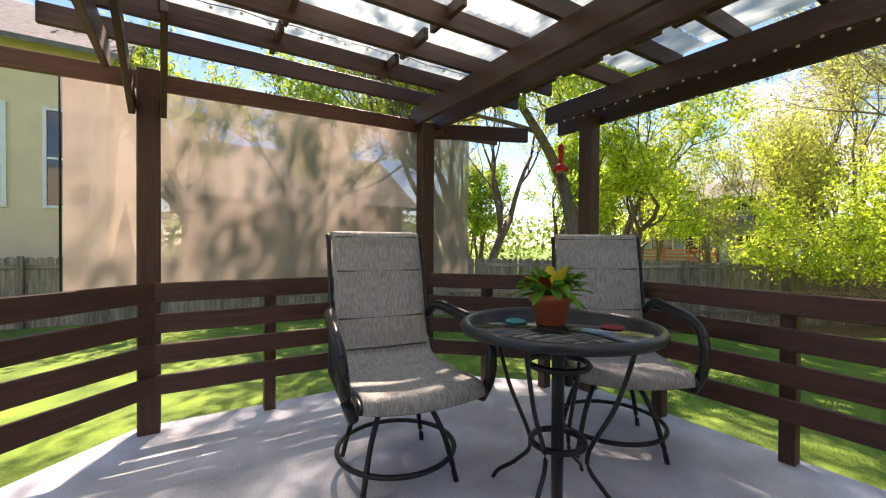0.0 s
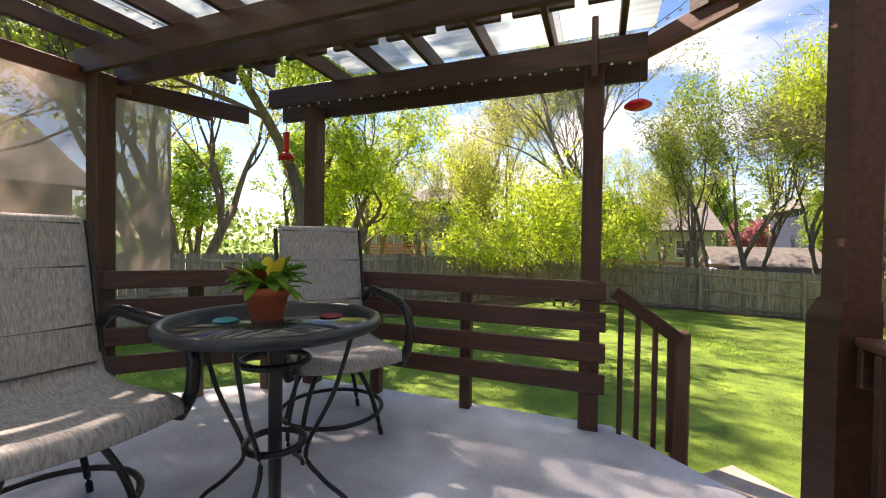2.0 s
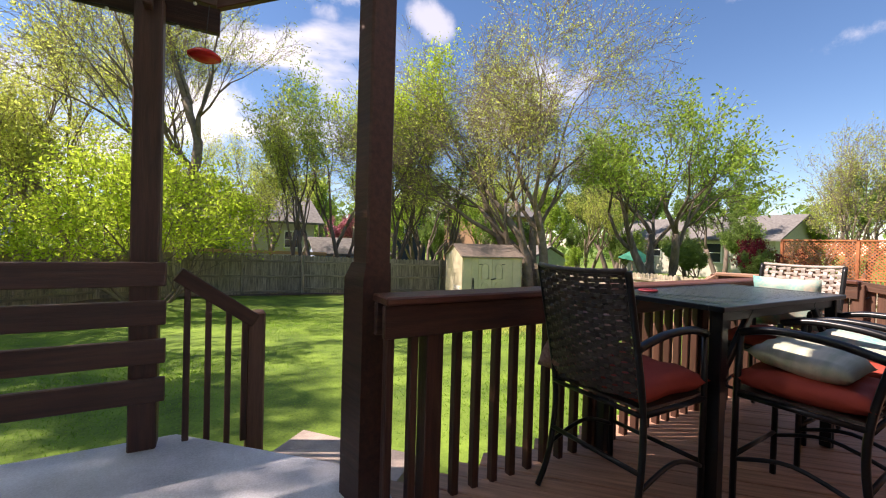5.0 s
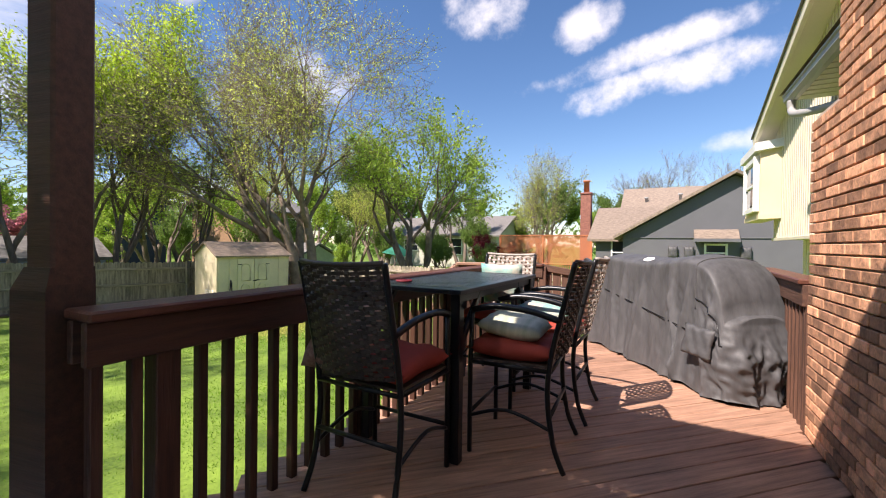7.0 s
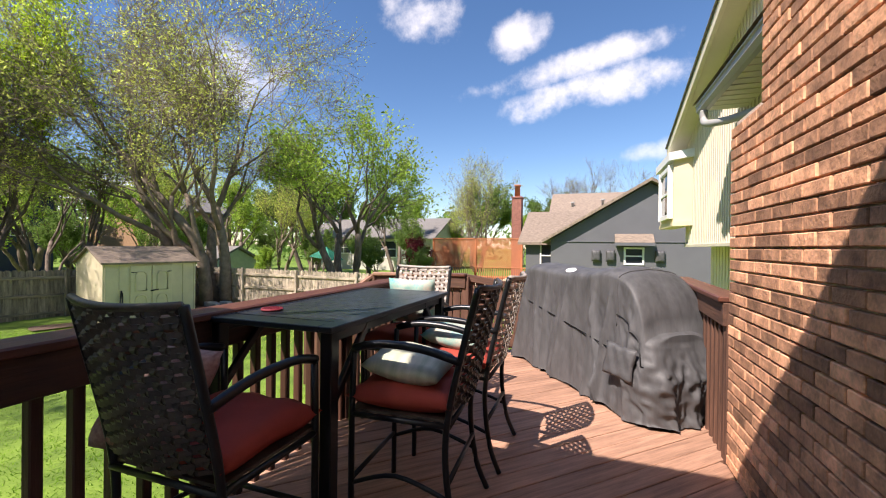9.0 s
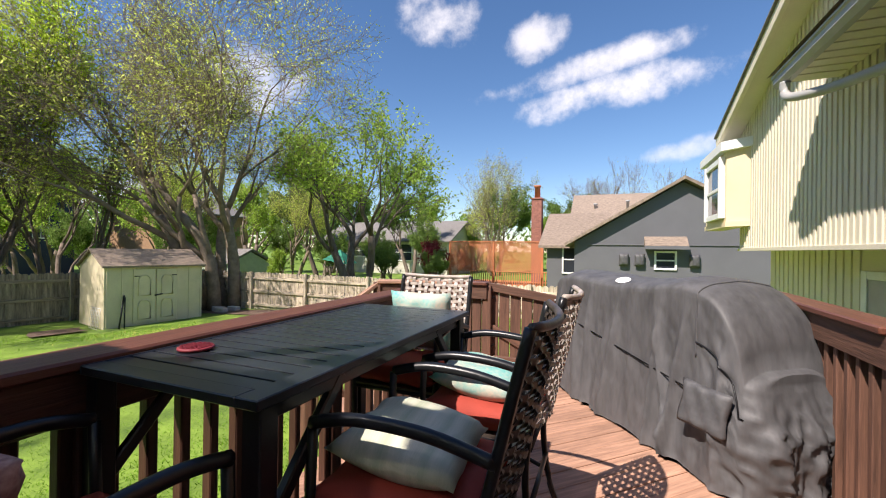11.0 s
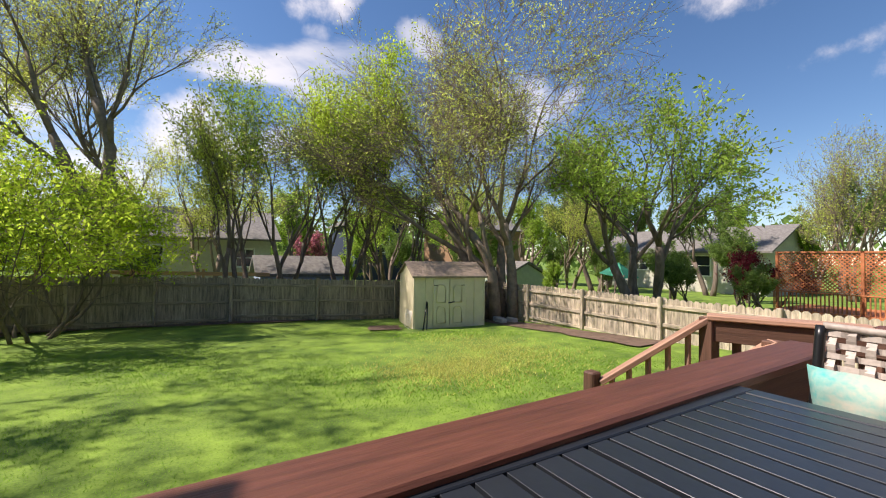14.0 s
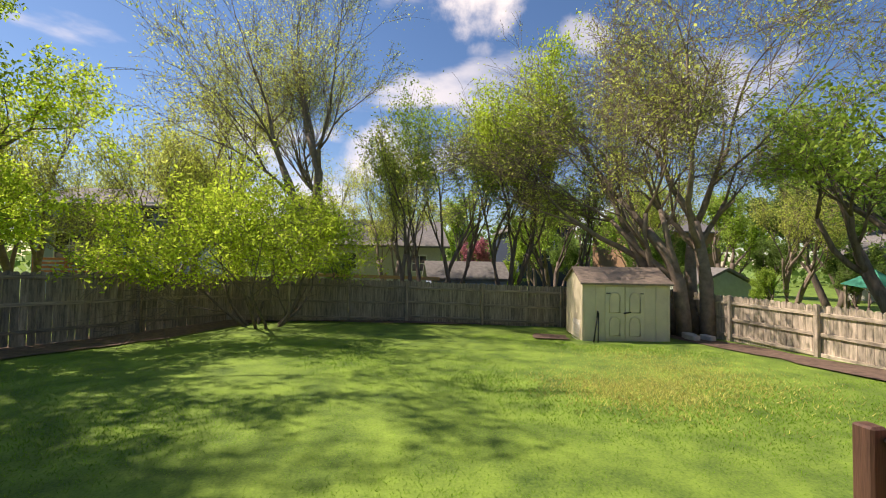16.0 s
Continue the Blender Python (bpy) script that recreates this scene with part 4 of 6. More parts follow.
dining_chair(-1.29, 1.83, 0, M_WICKER, (M_MAROON, "small maroon striped pillow leaning on the seat", (-0.17, -0.15, 0.77, 58, 0, 0)), "dark wicker counter chair with brick-red cushion at the table end")
dining_chair(-0.78, 2.55, 93, M_WICKER, (M_STRIPE, "green and cream striped pillow on the red seat", (0.0, 0.02, 0.745, 6, 0, 0)), "dark wicker counter chair with red cushion beside the rail table")
dining_chair(-0.76, 3.27, 90, M_WICKERL, (M_TEAL, "turquoise printed pillow lying on the red seat", (0.0, 0.02, 0.745, 6, 0, 0)), "sun-bleached wicker counter chair with red cushion and printed pillow")
dining_chair(-1.34, 3.62, 180, M_WICKERL, (M_TEAL, "turquoise and coral printed pillow propped on the chair", (0.0, -0.15, 0.885, 76, 0, 0)), "sun-bleached wicker counter chair at the far table end")


# ---- grill under its cover ----
def covered_grill():
    """A long grill under a loose cover: boxy hood, lower side shelf at one end, skirt hanging in sharp folds."""
    a, b = Vector((-0.74, 5.72, 0)), Vector((0.50, 3.98, 0))
    d = (b - a)
    L, D = d.length, 0.62
    rz = math.degrees(math.atan2(d.y, d.x))
    th = thing("covered_grill", ((a + b) / 2)[:], "barbecue grill under a draped grey vinyl cover with oval badge", "grill cover", rz=rz)
    B = Matrix.Translation(a) @ Matrix.Rotation(radians(rz), 4, 'Z')
    r = 0.10

    def height(x):
        u = x / L
        if u < 0.10:
            return 1.06 + 0.10 * math.sin(math.pi / 2 * u / 0.10)
        if u < 0.84:
            return 1.16 + 0.012 * math.sin(11 * u) + 0.03 * math.exp(-((u - 0.76) / 0.07) ** 2)
        if u < 0.97:
            t = (u - 0.84) / 0.13
            return 1.17 - 0.40 * (1 - math.sqrt(max(0, 1 - t * t))) - 0.06 * t
        return 0.71 - 0.5 * (u - 0.97)

    # outline of the cover seen from above, walked round from the front's far end
    out = []
    for cx, cy, a0 in ((L - r, r, -90), (L - r, D - r, 0), (r, D - r, 90), (r, r, 180)):
        for k in range(7):
            w = radians(a0 + 15 * k)
            out.append((Vector((cx + r * math.cos(w), cy + r * math.sin(w))), Vector((math.cos(w), math.sin(w)))))
    ring_, N = [], len(out)
    for i in range(N):
        (p, n0), (q, n1) = out[i - 1], out[i]
        k = max(1, round((q - p).length / 0.013))
        for e in range(k):
            t = (e + 1) / k
            ring_.append((p.lerp(q, t), n0.lerp(n1, t).normalized()))
    N = len(ring_)
    s, S = 0.0, []
    for i in range(N):
        s += (ring_[i][0] - ring_[i - 1][0]).length
        S.append(s)
    rng = random.Random(12)
    folds = [(s * (i + rng.uniform(0.1, 0.9)) / 24, rng.uniform(0.04, 0.115), rng.uniform(0.03, 0.085), rng.uniform(-0.20, 0.20), rng.uniform(-0.10, 0.12)) for i in range(24)]
    vs, fs = [], []
    NT, NS = 7, 34
    for (p, n), sl in zip(ring_, S):
        h = height(p.x)
        for k in range(NT):
            f = math.pi / 2 * (1 - k / NT)
            y = D / 2 + (p.y - D / 2) * math.cos(f)
            zz = h - 0.085 + 0.085 * math.sin(f) + 0.010 * noise.noise((p.x * 5, y * 6, 1))
            vs.append(Vector((p.x, y, zz)))
        h0 = h - 0.085
        for k in range(NS + 1):
            t = k / NS
            z = h0 * (1 - t) + 0.018 * t
            drop = h0 - z
            o = 0.05 * t * t
            for s0, am, w, ln, st_ in folds:
                ds = (sl - s0 - ln * drop + s / 2) % s - s / 2
                if abs(ds) < 0.2 and drop > st_ * h0:
                    g = min(1, (drop - st_ * h0) / 0.45)
                    o += am * g * (math.exp(-abs(ds) / w) - 0.35 * math.exp(-(ds / (2.6 * w)) ** 2))
            e = max(0, (p.x / L - 0.80) / 0.2)
            o += (0.010 + 0.016 * e) * min(1, drop / 0.2) * (1 - abs(noise.noise((p.x * 14 + z * 5, p.y * 14 + 3, z * 10))) * 2.6) * (0.5 + 0.5 * e)
            o += 0.07 * e * math.exp(-((z - 0.36) / 0.17) ** 2)
            vs.append(Vector((p.x + n.x * o, p.y + n.y * o, max(0.012, z + (0.014 * math.sin(13 * sl) if k == NS else 0)))))
    M = NT + NS + 1
    for i in range(N):
        j = (i + 1) % N
        for k in range(M - 1):
            fs.append((i * M + k, i * M + k + 1, j * M + k + 1, j * M + k))
    raw("cover", [v[:] for v in vs], fs, M_COVER, th, smooth=True, m=B)

    def near(x, front=True):
        return min(range(N), key=lambda i: abs(ring_[i][0].x - x) + (10 if (ring_[i][0].y > D / 2) == front else 0))
    f0, f1 = near(0.83 * L), near(0.83 * L, False)
    arch = [vs[f0 * M + k] for k in range(NT + 12, 0, -1)] + [vs[f1 * M + k] for k in range(0, NT + 12)]
    tube("piping", [v + Vector((0, 0, 0.003)) for v in arch], 0.006, M_COVER, th, m=B, n=6)
    hem = [vs[i * M + NT + 9] for i in range(f0, f0 + 400) if i < N and ring_[i][0].y < 0.02]
    if len(hem) > 3:
        tube("seam", [v + Vector((0, -0.004, 0)) for v in hem], 0.005, M_BLACK, th, m=B, n=6)
    pillow("pocket", 0.30, 0.26, 0.05, M_COVER, th, B @ pose(L * 0.90, -0.10, 0.46, 82, 4, 6), "bunched side pocket of the cover", 0.4)
    c = vs[near(0.47 * L) * M + 4]
    bm = bmesh.new()
    bmesh.ops.create_circle(bm, cap_ends=True, segments=28, radius=0.055)
    bmesh.ops.scale(bm, vec=(1.5, 0.75, 1), verts=bm.verts)
    part("badge", bm, M_WHITE, th, "white oval badge", m=B @ Matrix.Translation(c + Vector((0, -0.008, 0.012))) @ Matrix.Rotation(radians(32), 4, 'X'))
    for j in range(4):
        p = Vector((0.30 + 1.45 * (j % 2), 0.14 + 0.34 * (j // 2), 0))
        board("caster", B @ p, B @ (p + Vector((0, 0, 0.06))), 0.05, 0.05, M_BLACK, th)


covered_grill()


# ---- own house ----
def window(parent, c, w, h, nrm, frame_m=None, bars=1, depth=0.06, name="window"):
    """A framed window at c on a wall whose outward normal is nrm (horizontal)."""
    nv = Vector((*nrm, 0)).normalized()
    t = Vector((-nv.y, nv.x, 0))
    c = Vector(c)
    fm = frame_m or M_WHITE
    Z = Vector((0, 0, 1))
    o = nv * depth / 2
    fw = 0.09 if w > 0.8 else 0.07
    gl = board("pane", c - t * (w / 2 - 0.02) + nv * 0.012, c + t * (w / 2 - 0.02) + nv * 0.012, 0.012, h - 0.04, M_WGLASS, parent, "dark reflecting pane", bevel=0.001)
    for s in (-1, 1):
        board("window_frame", c + t * s * (w / 2) - Z * (h / 2 + fw / 2) + o, c + t * s * (w / 2) + Z * (h / 2 + fw / 2) + o, fw, depth, fm, parent, bevel=0.003)
        board("window_frame", c - t * (w / 2 - fw / 2) + Z * s * h / 2 + o, c + t * (w / 2 - fw / 2) + Z * s * h / 2 + o, depth, fw, fm, parent, bevel=0.003)
    board("meeting_rail", c - t * (w / 2 - fw / 2) + o * 0.8, c + t * (w / 2 - fw / 2) + o * 0.8, depth * 0.7, 0.05, fm, parent, bevel=0.003)
    for k in range(1, bars):
        x = -w / 2 + w * k / bars
        board("glazing_bar", c + t * x - Z * (h / 2 - 0.04) + o * 0.7, c + t * x + Z * (h / 2 - 0.04) + o * 0.7, 0.03, depth * 0.6, fm, parent, bevel=0.002)


WX, WY = 0.90, 3.60
LEDGE_Z, STACK_Y = 2.14, 3.14   # the brickwork narrows above a ledge
hw = tagged(prism("wall_brick", [(-0.6, -0.6), (WY - 0.012, -0.6), (WY - 0.012, LEDGE_Z), (STACK_Y - 0.012, LEDGE_Z), (STACK_Y - 0.012, 3.45), (-0.6, 3.45)], WX + 0.012, WX + 0.30, M_MORTAR, m=Matrix(((0, 0, 1, 0), (1, 0, 0, 0), (0, 1, 0, 0), (0, 0, 0, 1)))), "orange-brown brick house wall with pale mortar joints", "brick wall", kind="structure")
# gutter, soffit and downpipe beyond the brick corner
eave = thing("house_eave", (1.34, 5.0, 3.0), "cream soffit with grey gutter and curved downpipe", "eave", kind="structure")
box("soffit", 1.34, 1.6, 3.02, 1.78, 6.25, 3.05, M_CREAM, eave)
for i in range(29):
    y = 1.7 + i * 0.155
    box("soffit_board", 1.36, y, 3.005, 1.74, y + 0.13, 3.018, M_CREAM, eave, bevel=0.003)
prof = [(0, 0), (-0.05, 0.0), (-0.085, 0.04), (-0.085, 0.09), (-0.10, 0.10), (-0.10, 0.12), (0, 0.12)]
k = len(prof)
vs = [(1.36 + px_, yy, 2.98 + pz) for yy in (1.6, 6.3) for px_, pz in prof]
fs = [(i, (i + 1) % k, k + (i + 1) % k, k + i) for i in range(k)] + [tuple(range(k))[::-1], tuple(range(k, 2 * k))]
raw("gutter", vs, fs, M_GUTTER, eave, "grey painted gutter")
tube("downpipe", smoothpts([(1.31, 6.1, 2.98), (1.31, 6.1, 2.88), (1.33, 6.0, 2.80), (1.45, 5.6, 2.72), (1.60, 5.0, 2.66), (1.68, 4.6, 2.6), (1.68, 4.5, 2.4), (1.68, 4.5, 0.2)], 5), 0.042, M_GUTTER, eave, "grey downpipe with elbow", n=10)
raw("roof_slope", [(1.24, 1.6, 3.12), (1.24, 6.35, 3.12), (1.78, 6.35, 3.32), (1.78, 1.6, 3.32)], [(0, 1, 2, 3)], M_SHINGLE, eave)

# wing with ribbed siding, its gable towards the lawn
wing = thing("house_wing", (3.5, 6.5, 0), "cream ribbed-siding house wing with overhanging upper storey", "house", kind="structure")
SX = 1.78
zt = lambda y: 3.30 + (9.3 - y) * 0.31
raw("gable_wall", [(SX, 3.0, 1.42), (SX, 9.3, 1.42), (SX, 9.3, zt(9.3)), (SX, 3.0, zt(3.0)), (SX + 5, 3.0, 1.42), (SX + 5, 9.3, 1.42), (SX + 5, 9.3, zt(9.3)), (SX + 5, 3.0, zt(3.0))], [(0, 1, 2, 3), (7, 6, 5, 4), (1, 5, 6, 2), (3, 2, 6, 7), (4, 0, 3, 7), (0, 4, 5, 1)], M_CREAM, wing)
for i in range(56):
    y = 3.72 + i * 0.1
    board("siding_rib", (SX - 0.006, y, 1.43), (SX - 0.006, y, zt(y) - 0.01), 0.016, 0.055, M_CREAM, wing, bevel=0.004)
box("skirt_trim", SX - 0.03, 3.7, 1.40, SX - 0.014, 9.3, 1.45, M_CREAM, wing)
box("lower_wall", SX + 0.4, 3.0, -0.8, SX + 0.5, 9.25, 1.42, M_CREAM, wing, bevel=0)
for i in range(34):
    y = 3.75 + i * 0.16
    if not 5.7 < y < 6.65:
        box("lower_board", SX + 0.384, y, -0.7, SX + 0.402, y + 0.12, 1.41, M_CREAM, wing, bevel=0.003)
box("door_frame", SX + 0.36, 6.62, -0.5, SX + 0.40, 6.72, 1.2, M_WHITE, wing)
box("door_frame", SX + 0.36, 5.7, 1.12, SX + 0.40, 6.62, 1.2, M_WHITE, wing)
box("door_leaf", SX + 0.37, 5.7, -0.5, SX + 0.395, 6.62, 1.12, M_GUTTER, wing)
for nm, off, mt, hh, xo in (("verge_board", -0.02, M_CREAM, 0.15, 0.0), ("shingle_edge", 0.075, M_ROOFG, 0.03, -0.03)):
    board(nm, (1.50 + xo, 9.5, zt(9.5) + off), (1.50 + xo, 3.0, zt(3.0) + off), 0.05, hh, mt, wing)
raw("verge_soffit", [(1.50, 9.5, zt(9.5) - 0.05), (1.50, 3.0, zt(3) - 0.05), (SX, 3.0, zt(3) - 0.05), (SX, 9.5, zt(9.5) - 0.05)], [(0, 1, 2, 3)], M_CREAM, wing)
raw("roof_slope", [(1.47, 9.55, zt(9.55) + 0.09), (1.47, 3.0, zt(3) + 0.09), (SX + 5, 3.0, zt(3) + 0.09), (SX + 5, 9.55, zt(9.55) + 0.09)], [(0, 3, 2, 1)], M_ROOFG, wing)
bay = thing("bay_window", (1.5, 9.2, 1.8), "pale yellow box bay window with white trim on the house", "bay window", kind="structure")
prism("bay_box", [(1.52, 9.0), (SX, 8.75), (SX, 10.4), (1.52, 10.4)], 1.86, 2.98, M_YELLOW, bay)
prism("bay_base", [(1.50, 8.98), (SX, 8.72), (SX, 10.4), (1.50, 10.4)], 1.78, 1.86, M_YELLOW, bay)
prism("bay_cornice", [(1.43, 8.94), (SX, 8.66), (SX, 10.5), (1.43, 10.5)], 2.98, 3.12, M_WHITE, bay)
window(bay, (1.51, 9.62, 2.42), 1.0, 0.9, (-1, 0))

# ---- neighbours' houses ----


def gable_house(name, label, x0, x1, y0, y1, zb, ze, zr, wall_m, roof_m, axis='x', over=0.4, wins=(), group="neighbour houses"):
    """A house with pitched roof. axis: the direction the ridge runs."""
    th = thing(name, ((x0 + x1) / 2, (y0 + y1) / 2, zb), label, "house", group)
    xm, ym = (x0 + x1) / 2, (y0 + y1) / 2
    if axis == 'x':
        V = [(x0, y0, zb), (x1, y0, zb), (x1, y1, zb), (x0, y1, zb), (x0, y0, ze), (x1, y0, ze), (x1, y1, ze), (x0, y1, ze), (x0, ym, zr), (x1, ym, zr)]
        F = [(0, 1, 5, 4), (2, 3, 7, 6), (1, 2, 6, 9, 5), (3, 0, 4, 8, 7)]
        s = (zr - ze) / (ym - y0)
        R = [[(x0 - over, y0 - over, ze - s * over), (x1 + over, y0 - over, ze - s * over), (x1 + over, ym, zr), (x0 - over, ym, zr)], [(x0 - over, y1 + over, ze - s * over), (x1 + over, y1 + over, ze - s * over), (x1 + over, ym, zr), (x0 - over, ym, zr)]]
    else:
        V = [(x0, y0, zb), (x1, y0, zb), (x1, y1, zb), (x0, y1, zb), (x0, y0, ze), (x1, y0, ze), (x1, y1, ze), (x0, y1, ze), (xm, y0, zr), (xm, y1, zr)]
        F = [(0, 1, 5, 8, 4), (2, 3, 7, 9, 6), (1, 2, 6, 5), (3, 0, 4, 7)]
        s = (zr - ze) / (xm - x0)
        R = [[(x0 - over, y0 - over, ze - s * over), (x0 - over, y1 + over, ze - s * over), (xm, y1 + over, zr), (xm, y0 - over, zr)], [(x1 + over, y0 - over, ze - s * over), (x1 + over, y1 + over, ze - s * over), (xm, y1 + over, zr), (xm, y0 - over, zr)]]
    raw("wall", V, F, wall_m, th)
    for q in R:
        v2 = [(a, b, c + 0.05) for a, b, c in q] + [(a, b, c + 0.17) for a, b, c in q]
        raw("roof", v2, [(0, 1, 2, 3), (7, 6, 5, 4), (0, 4, 5, 1), (1, 5, 6, 2), (2, 6, 7, 3), (3, 7, 4, 0)], roof_m, th)
    for c, w, h, nr in wins:
        window(th, c, w, h, nr, bars=2)
    return th


# the slate grey house beyond the fence
gh = gable_house("grey_house", "slate grey gabled house with tan shingle roof", -1.4, 6.0, 18, 30, -0.8, 1.72, 3.92, M_GREYH, M_SHINGLE, 'y', 0.35)
window(gh, (1.75, 18, 1.08), 0.66, 0.62, (0, -1))
box("drip_board", -1.3, 17.96, 1.62, 5.9, 17.995, 1.66, M_GREYH, gh)
raw("awning", [(1.05, 17.55, 1.62), (2.42, 17.55, 1.62), (2.42, 18, 1.95), (1.05, 18, 1.95), (1.05, 17.55, 1.55), (2.42, 17.55, 1.55), (2.42, 18, 1.6), (1.05, 18, 1.6)], [(0, 1, 2, 3), (4, 7, 6, 5), (0, 4, 5, 1), (0, 3, 7, 4), (1, 5, 6, 2)], M_SHINGLE, gh)
box("awning_fascia", 1.03, 17.52, 1.48, 2.44, 17.56, 1.60, M_GREYH, gh)
for x in (0.22, 0.75, 2.5):
    pillow("covered_light", 0.34, 0.46, 0.2, M_COVER, gh, pose(x + 0.15, 17.9, 1.08, 90, 0, 0))
# its lower side wing, recess, chimney and rear roof
gw = gable_house("grey_house", "low slate grey side wing under tan shingles", -2.75, -0.5, 20.3, 27, -0.8, 1.62, 3.2, M_GREYH, M_SHINGLE, 'x', 0.35)
window(gw, (-1.75, 20.3, 1.0), 0.6, 1.2, (0, -1))
gr = gable_house("grey_house", "taller tan shingle roof behind the grey gable", -2.0, 6.0, 26.5, 33, -0.8, 3.0, 4.95, M_GREYH, M_SHINGLE, 'x', 0.3)
for x, y, z in ((-0.9, 28, 4.2), (0.9, 27.6, 4.3), (1.9, 28, 4.4)):
    lathe("roof_vent", [(0.08, 0), (0.08, 0.45), (0.12, 0.46), (0.12, 0.55)], M_GUTTER, gr, m=Matrix.Translation((x, y, z - 0.4)), n=12)
ch = thing("brick_chimney", (-3.85, 24.2, 0), "red brick chimney with terracotta flue pot", "chimney")
box("chimney_shaft", -4.1, 23.9, -0.8, -3.55, 24.5, 4.2, M_BRICKB, ch, bevel=0.01)
box("cap", -4.15, 23.85, 4.2, -3.5, 24.55, 4.3, M_BRICKB, ch, bevel=0.02)
lathe("flue", [(0.16, 0), (0.15, 0.6), (0.2, 0.62), (0.2, 0.7)], M_LATT, ch, m=Matrix.Translation((-3.83, 24.2, 4.3)), n=14)

# lattice-screened deck of the grey house
lt = thing("lattice_screen", (-5.6, 21.5, 0), "orange cedar lattice privacy screen on the neighbouring deck", "lattice")
X0, X1, Z0, Z1, Y = -8.0, -3.15, 0.35, 1.78, 21.6
V, F = [], []
for sgn in (-1, 1):
    c = -3.0
    while c < (X1 - X0) + 3.0:
        pts = []
        for z in (Z0, Z1):
            pts.append((X0 + c + sgn * (z - Z0), z))
        (xa, za), (xb, zb) = pts
        ok = []
        for t in range(21):
            x = xa + (xb - xa) * t / 20
            if X0 <= x <= X1:
                ok.append((x, za + (zb - za) * t / 20))
        if len(ok) > 1:
            (xa, za), (xb, zb) = ok[0], ok[-1]
            b = len(V)
            yy = Y + 0.012 * sgn
            for x, z in ((xa, za), (xb, zb)):
                V += [(x - 0.025, yy - 0.008, z), (x + 0.025, yy - 0.008, z), (x + 0.025, yy + 0.008, z), (x - 0.025, yy + 0.008, z)]
            F += [(b, b + 1, b + 5, b + 4), (b + 1, b + 2, b + 6, b + 5), (b + 2, b + 3, b + 7, b + 6), (b + 3, b, b + 4, b + 7)]
        c += 0.13
raw("lattice", V, F, M_LATT, lt)["kind"] = "stuff"
for x in (X0, -5.6, X1):
    board("post", (x, Y, -0.8), (x, Y, Z1 + 0.06), 0.1, 0.1, M_LATT, lt)
board("top_rail", (X0, Y, Z1 + 0.03), (X1, Y, Z1 + 0.03), 0.1, 0.06, M_LATT, lt)
for i in range(62):
    x = X0 + i * 0.115
    board("baluster", (x, Y - 0.3, -0.35), (x, Y - 0.3, 0.30), 0.04, 0.04, M_LATT, lt)
board("deck_rail", (X0, Y - 0.3, 0.32), (-0.9, Y - 0.3, 0.32), 0.09, 0.05, M_LATT, lt)
box("deck_platform", X0, Y - 0.35, -0.5, -0.9, Y + 3.0, -0.36, M_LATT, lt)

# houses in the distance
bh = gable_house("blue_house", "pale blue two-storey house with grey roof behind the fence", -34, -27, -17.5, -10, -0.9, 4.3, 5.6, M_BLUEH, M_ROOFG, 'y', 0.5, [((-27, -15.6, 1.9), 1.5, 1.5, (1, 0)), ((-27, -13.3, 1.8), 1.6, 1.9, (1, 0)), ((-27, -10.6, 1.7), 1.2, 0.8, (1, 0)), ((-27, -15, 4.0), 1.2, 1.2, (1, 0)), ((-27, -11, 4.0), 1.6, 1.0, (1, 0))])
raw("porch_roof", [(-26.0, -17.8, 2.9), (-26.0, -9.7, 2.9), (-27, -9.7, 3.5), (-27, -17.8, 3.5), (-26, -17.8, 2.8), (-26, -9.7, 2.8)], [(0, 1, 2, 3), (0, 4, 5, 1)], M_ROOFG, bh)
bd = thing("red_deck", (-25.5, -13.5, 0), "reddish wooden deck railing behind the blue house", "deck")
for i in range(4):
    board("rail", (-25.2, -16.0, 0.5 + 0.22 * i), (-25.2, -11.5, 0.5 + 0.22 * i), 0.04, 0.12, M_LATT, bd)
for y in (-16, -14.5, -13, -11.5):
    board("post", (-25.2, y, -0.8), (-25.2, y, 1.3), 0.1, 0.1, M_LATT, bd)
um = thing("closed_umbrella", (-25.9, -12.2, 0), "closed bright blue patio umbrella on the deck", "umbrella")
tube("pole", [(-25.9, -12.2, -0.85), (-25.9, -12.2, 3.0)], 0.03, M_WHITE, um)
lathe("canopy", [(0.05, 1.2), (0.16, 1.35), (0.12, 2.2), (0.03, 2.95)], mat("blue_canvas", (0.05, 0.16, 0.5), 0.8), um, m=Matrix.Translation((-25.9, -12.2, 0)), n=12)
gable_house("beige_house", "pale beige house with grey roof beyond the back fence", -34, -26, -2.5, 5.5, -0.9, 2.3, 4.0, M_BEIGE, M_ROOFG, 'y', 0.5, [((-26, 0.0, 1.3), 0.9, 1.0, (1, 0)), ((-26, 4.2, 1.2), 0.9, 1.0, (1, 0))])
gable_house("navy_house", "navy blue tall house far behind the trees", -46, -38, 14.5, 19.5, -0.9, 4.6, 6.0, M_NAVY, M_ROOFG, 'x', 0.4, [((-38, 16.0, 2.6), 0.9, 1.6, (1, 0)), ((-38, 17.5, 2.6), 0.9, 1.6, (1, 0))])
gable_house("cream_house", "cream bungalow with grey roof beyond the trees", -26, -13, 34, 42, -0.9, 2.2, 4.0, M_BEIGE, M_ROOFG, 'x', 0.5, [((-22, 34, 1.2), 1.6, 1.1, (0, -1)), ((-17.5, 34, 1.1), 2.2, 1.5, (0, -1))])
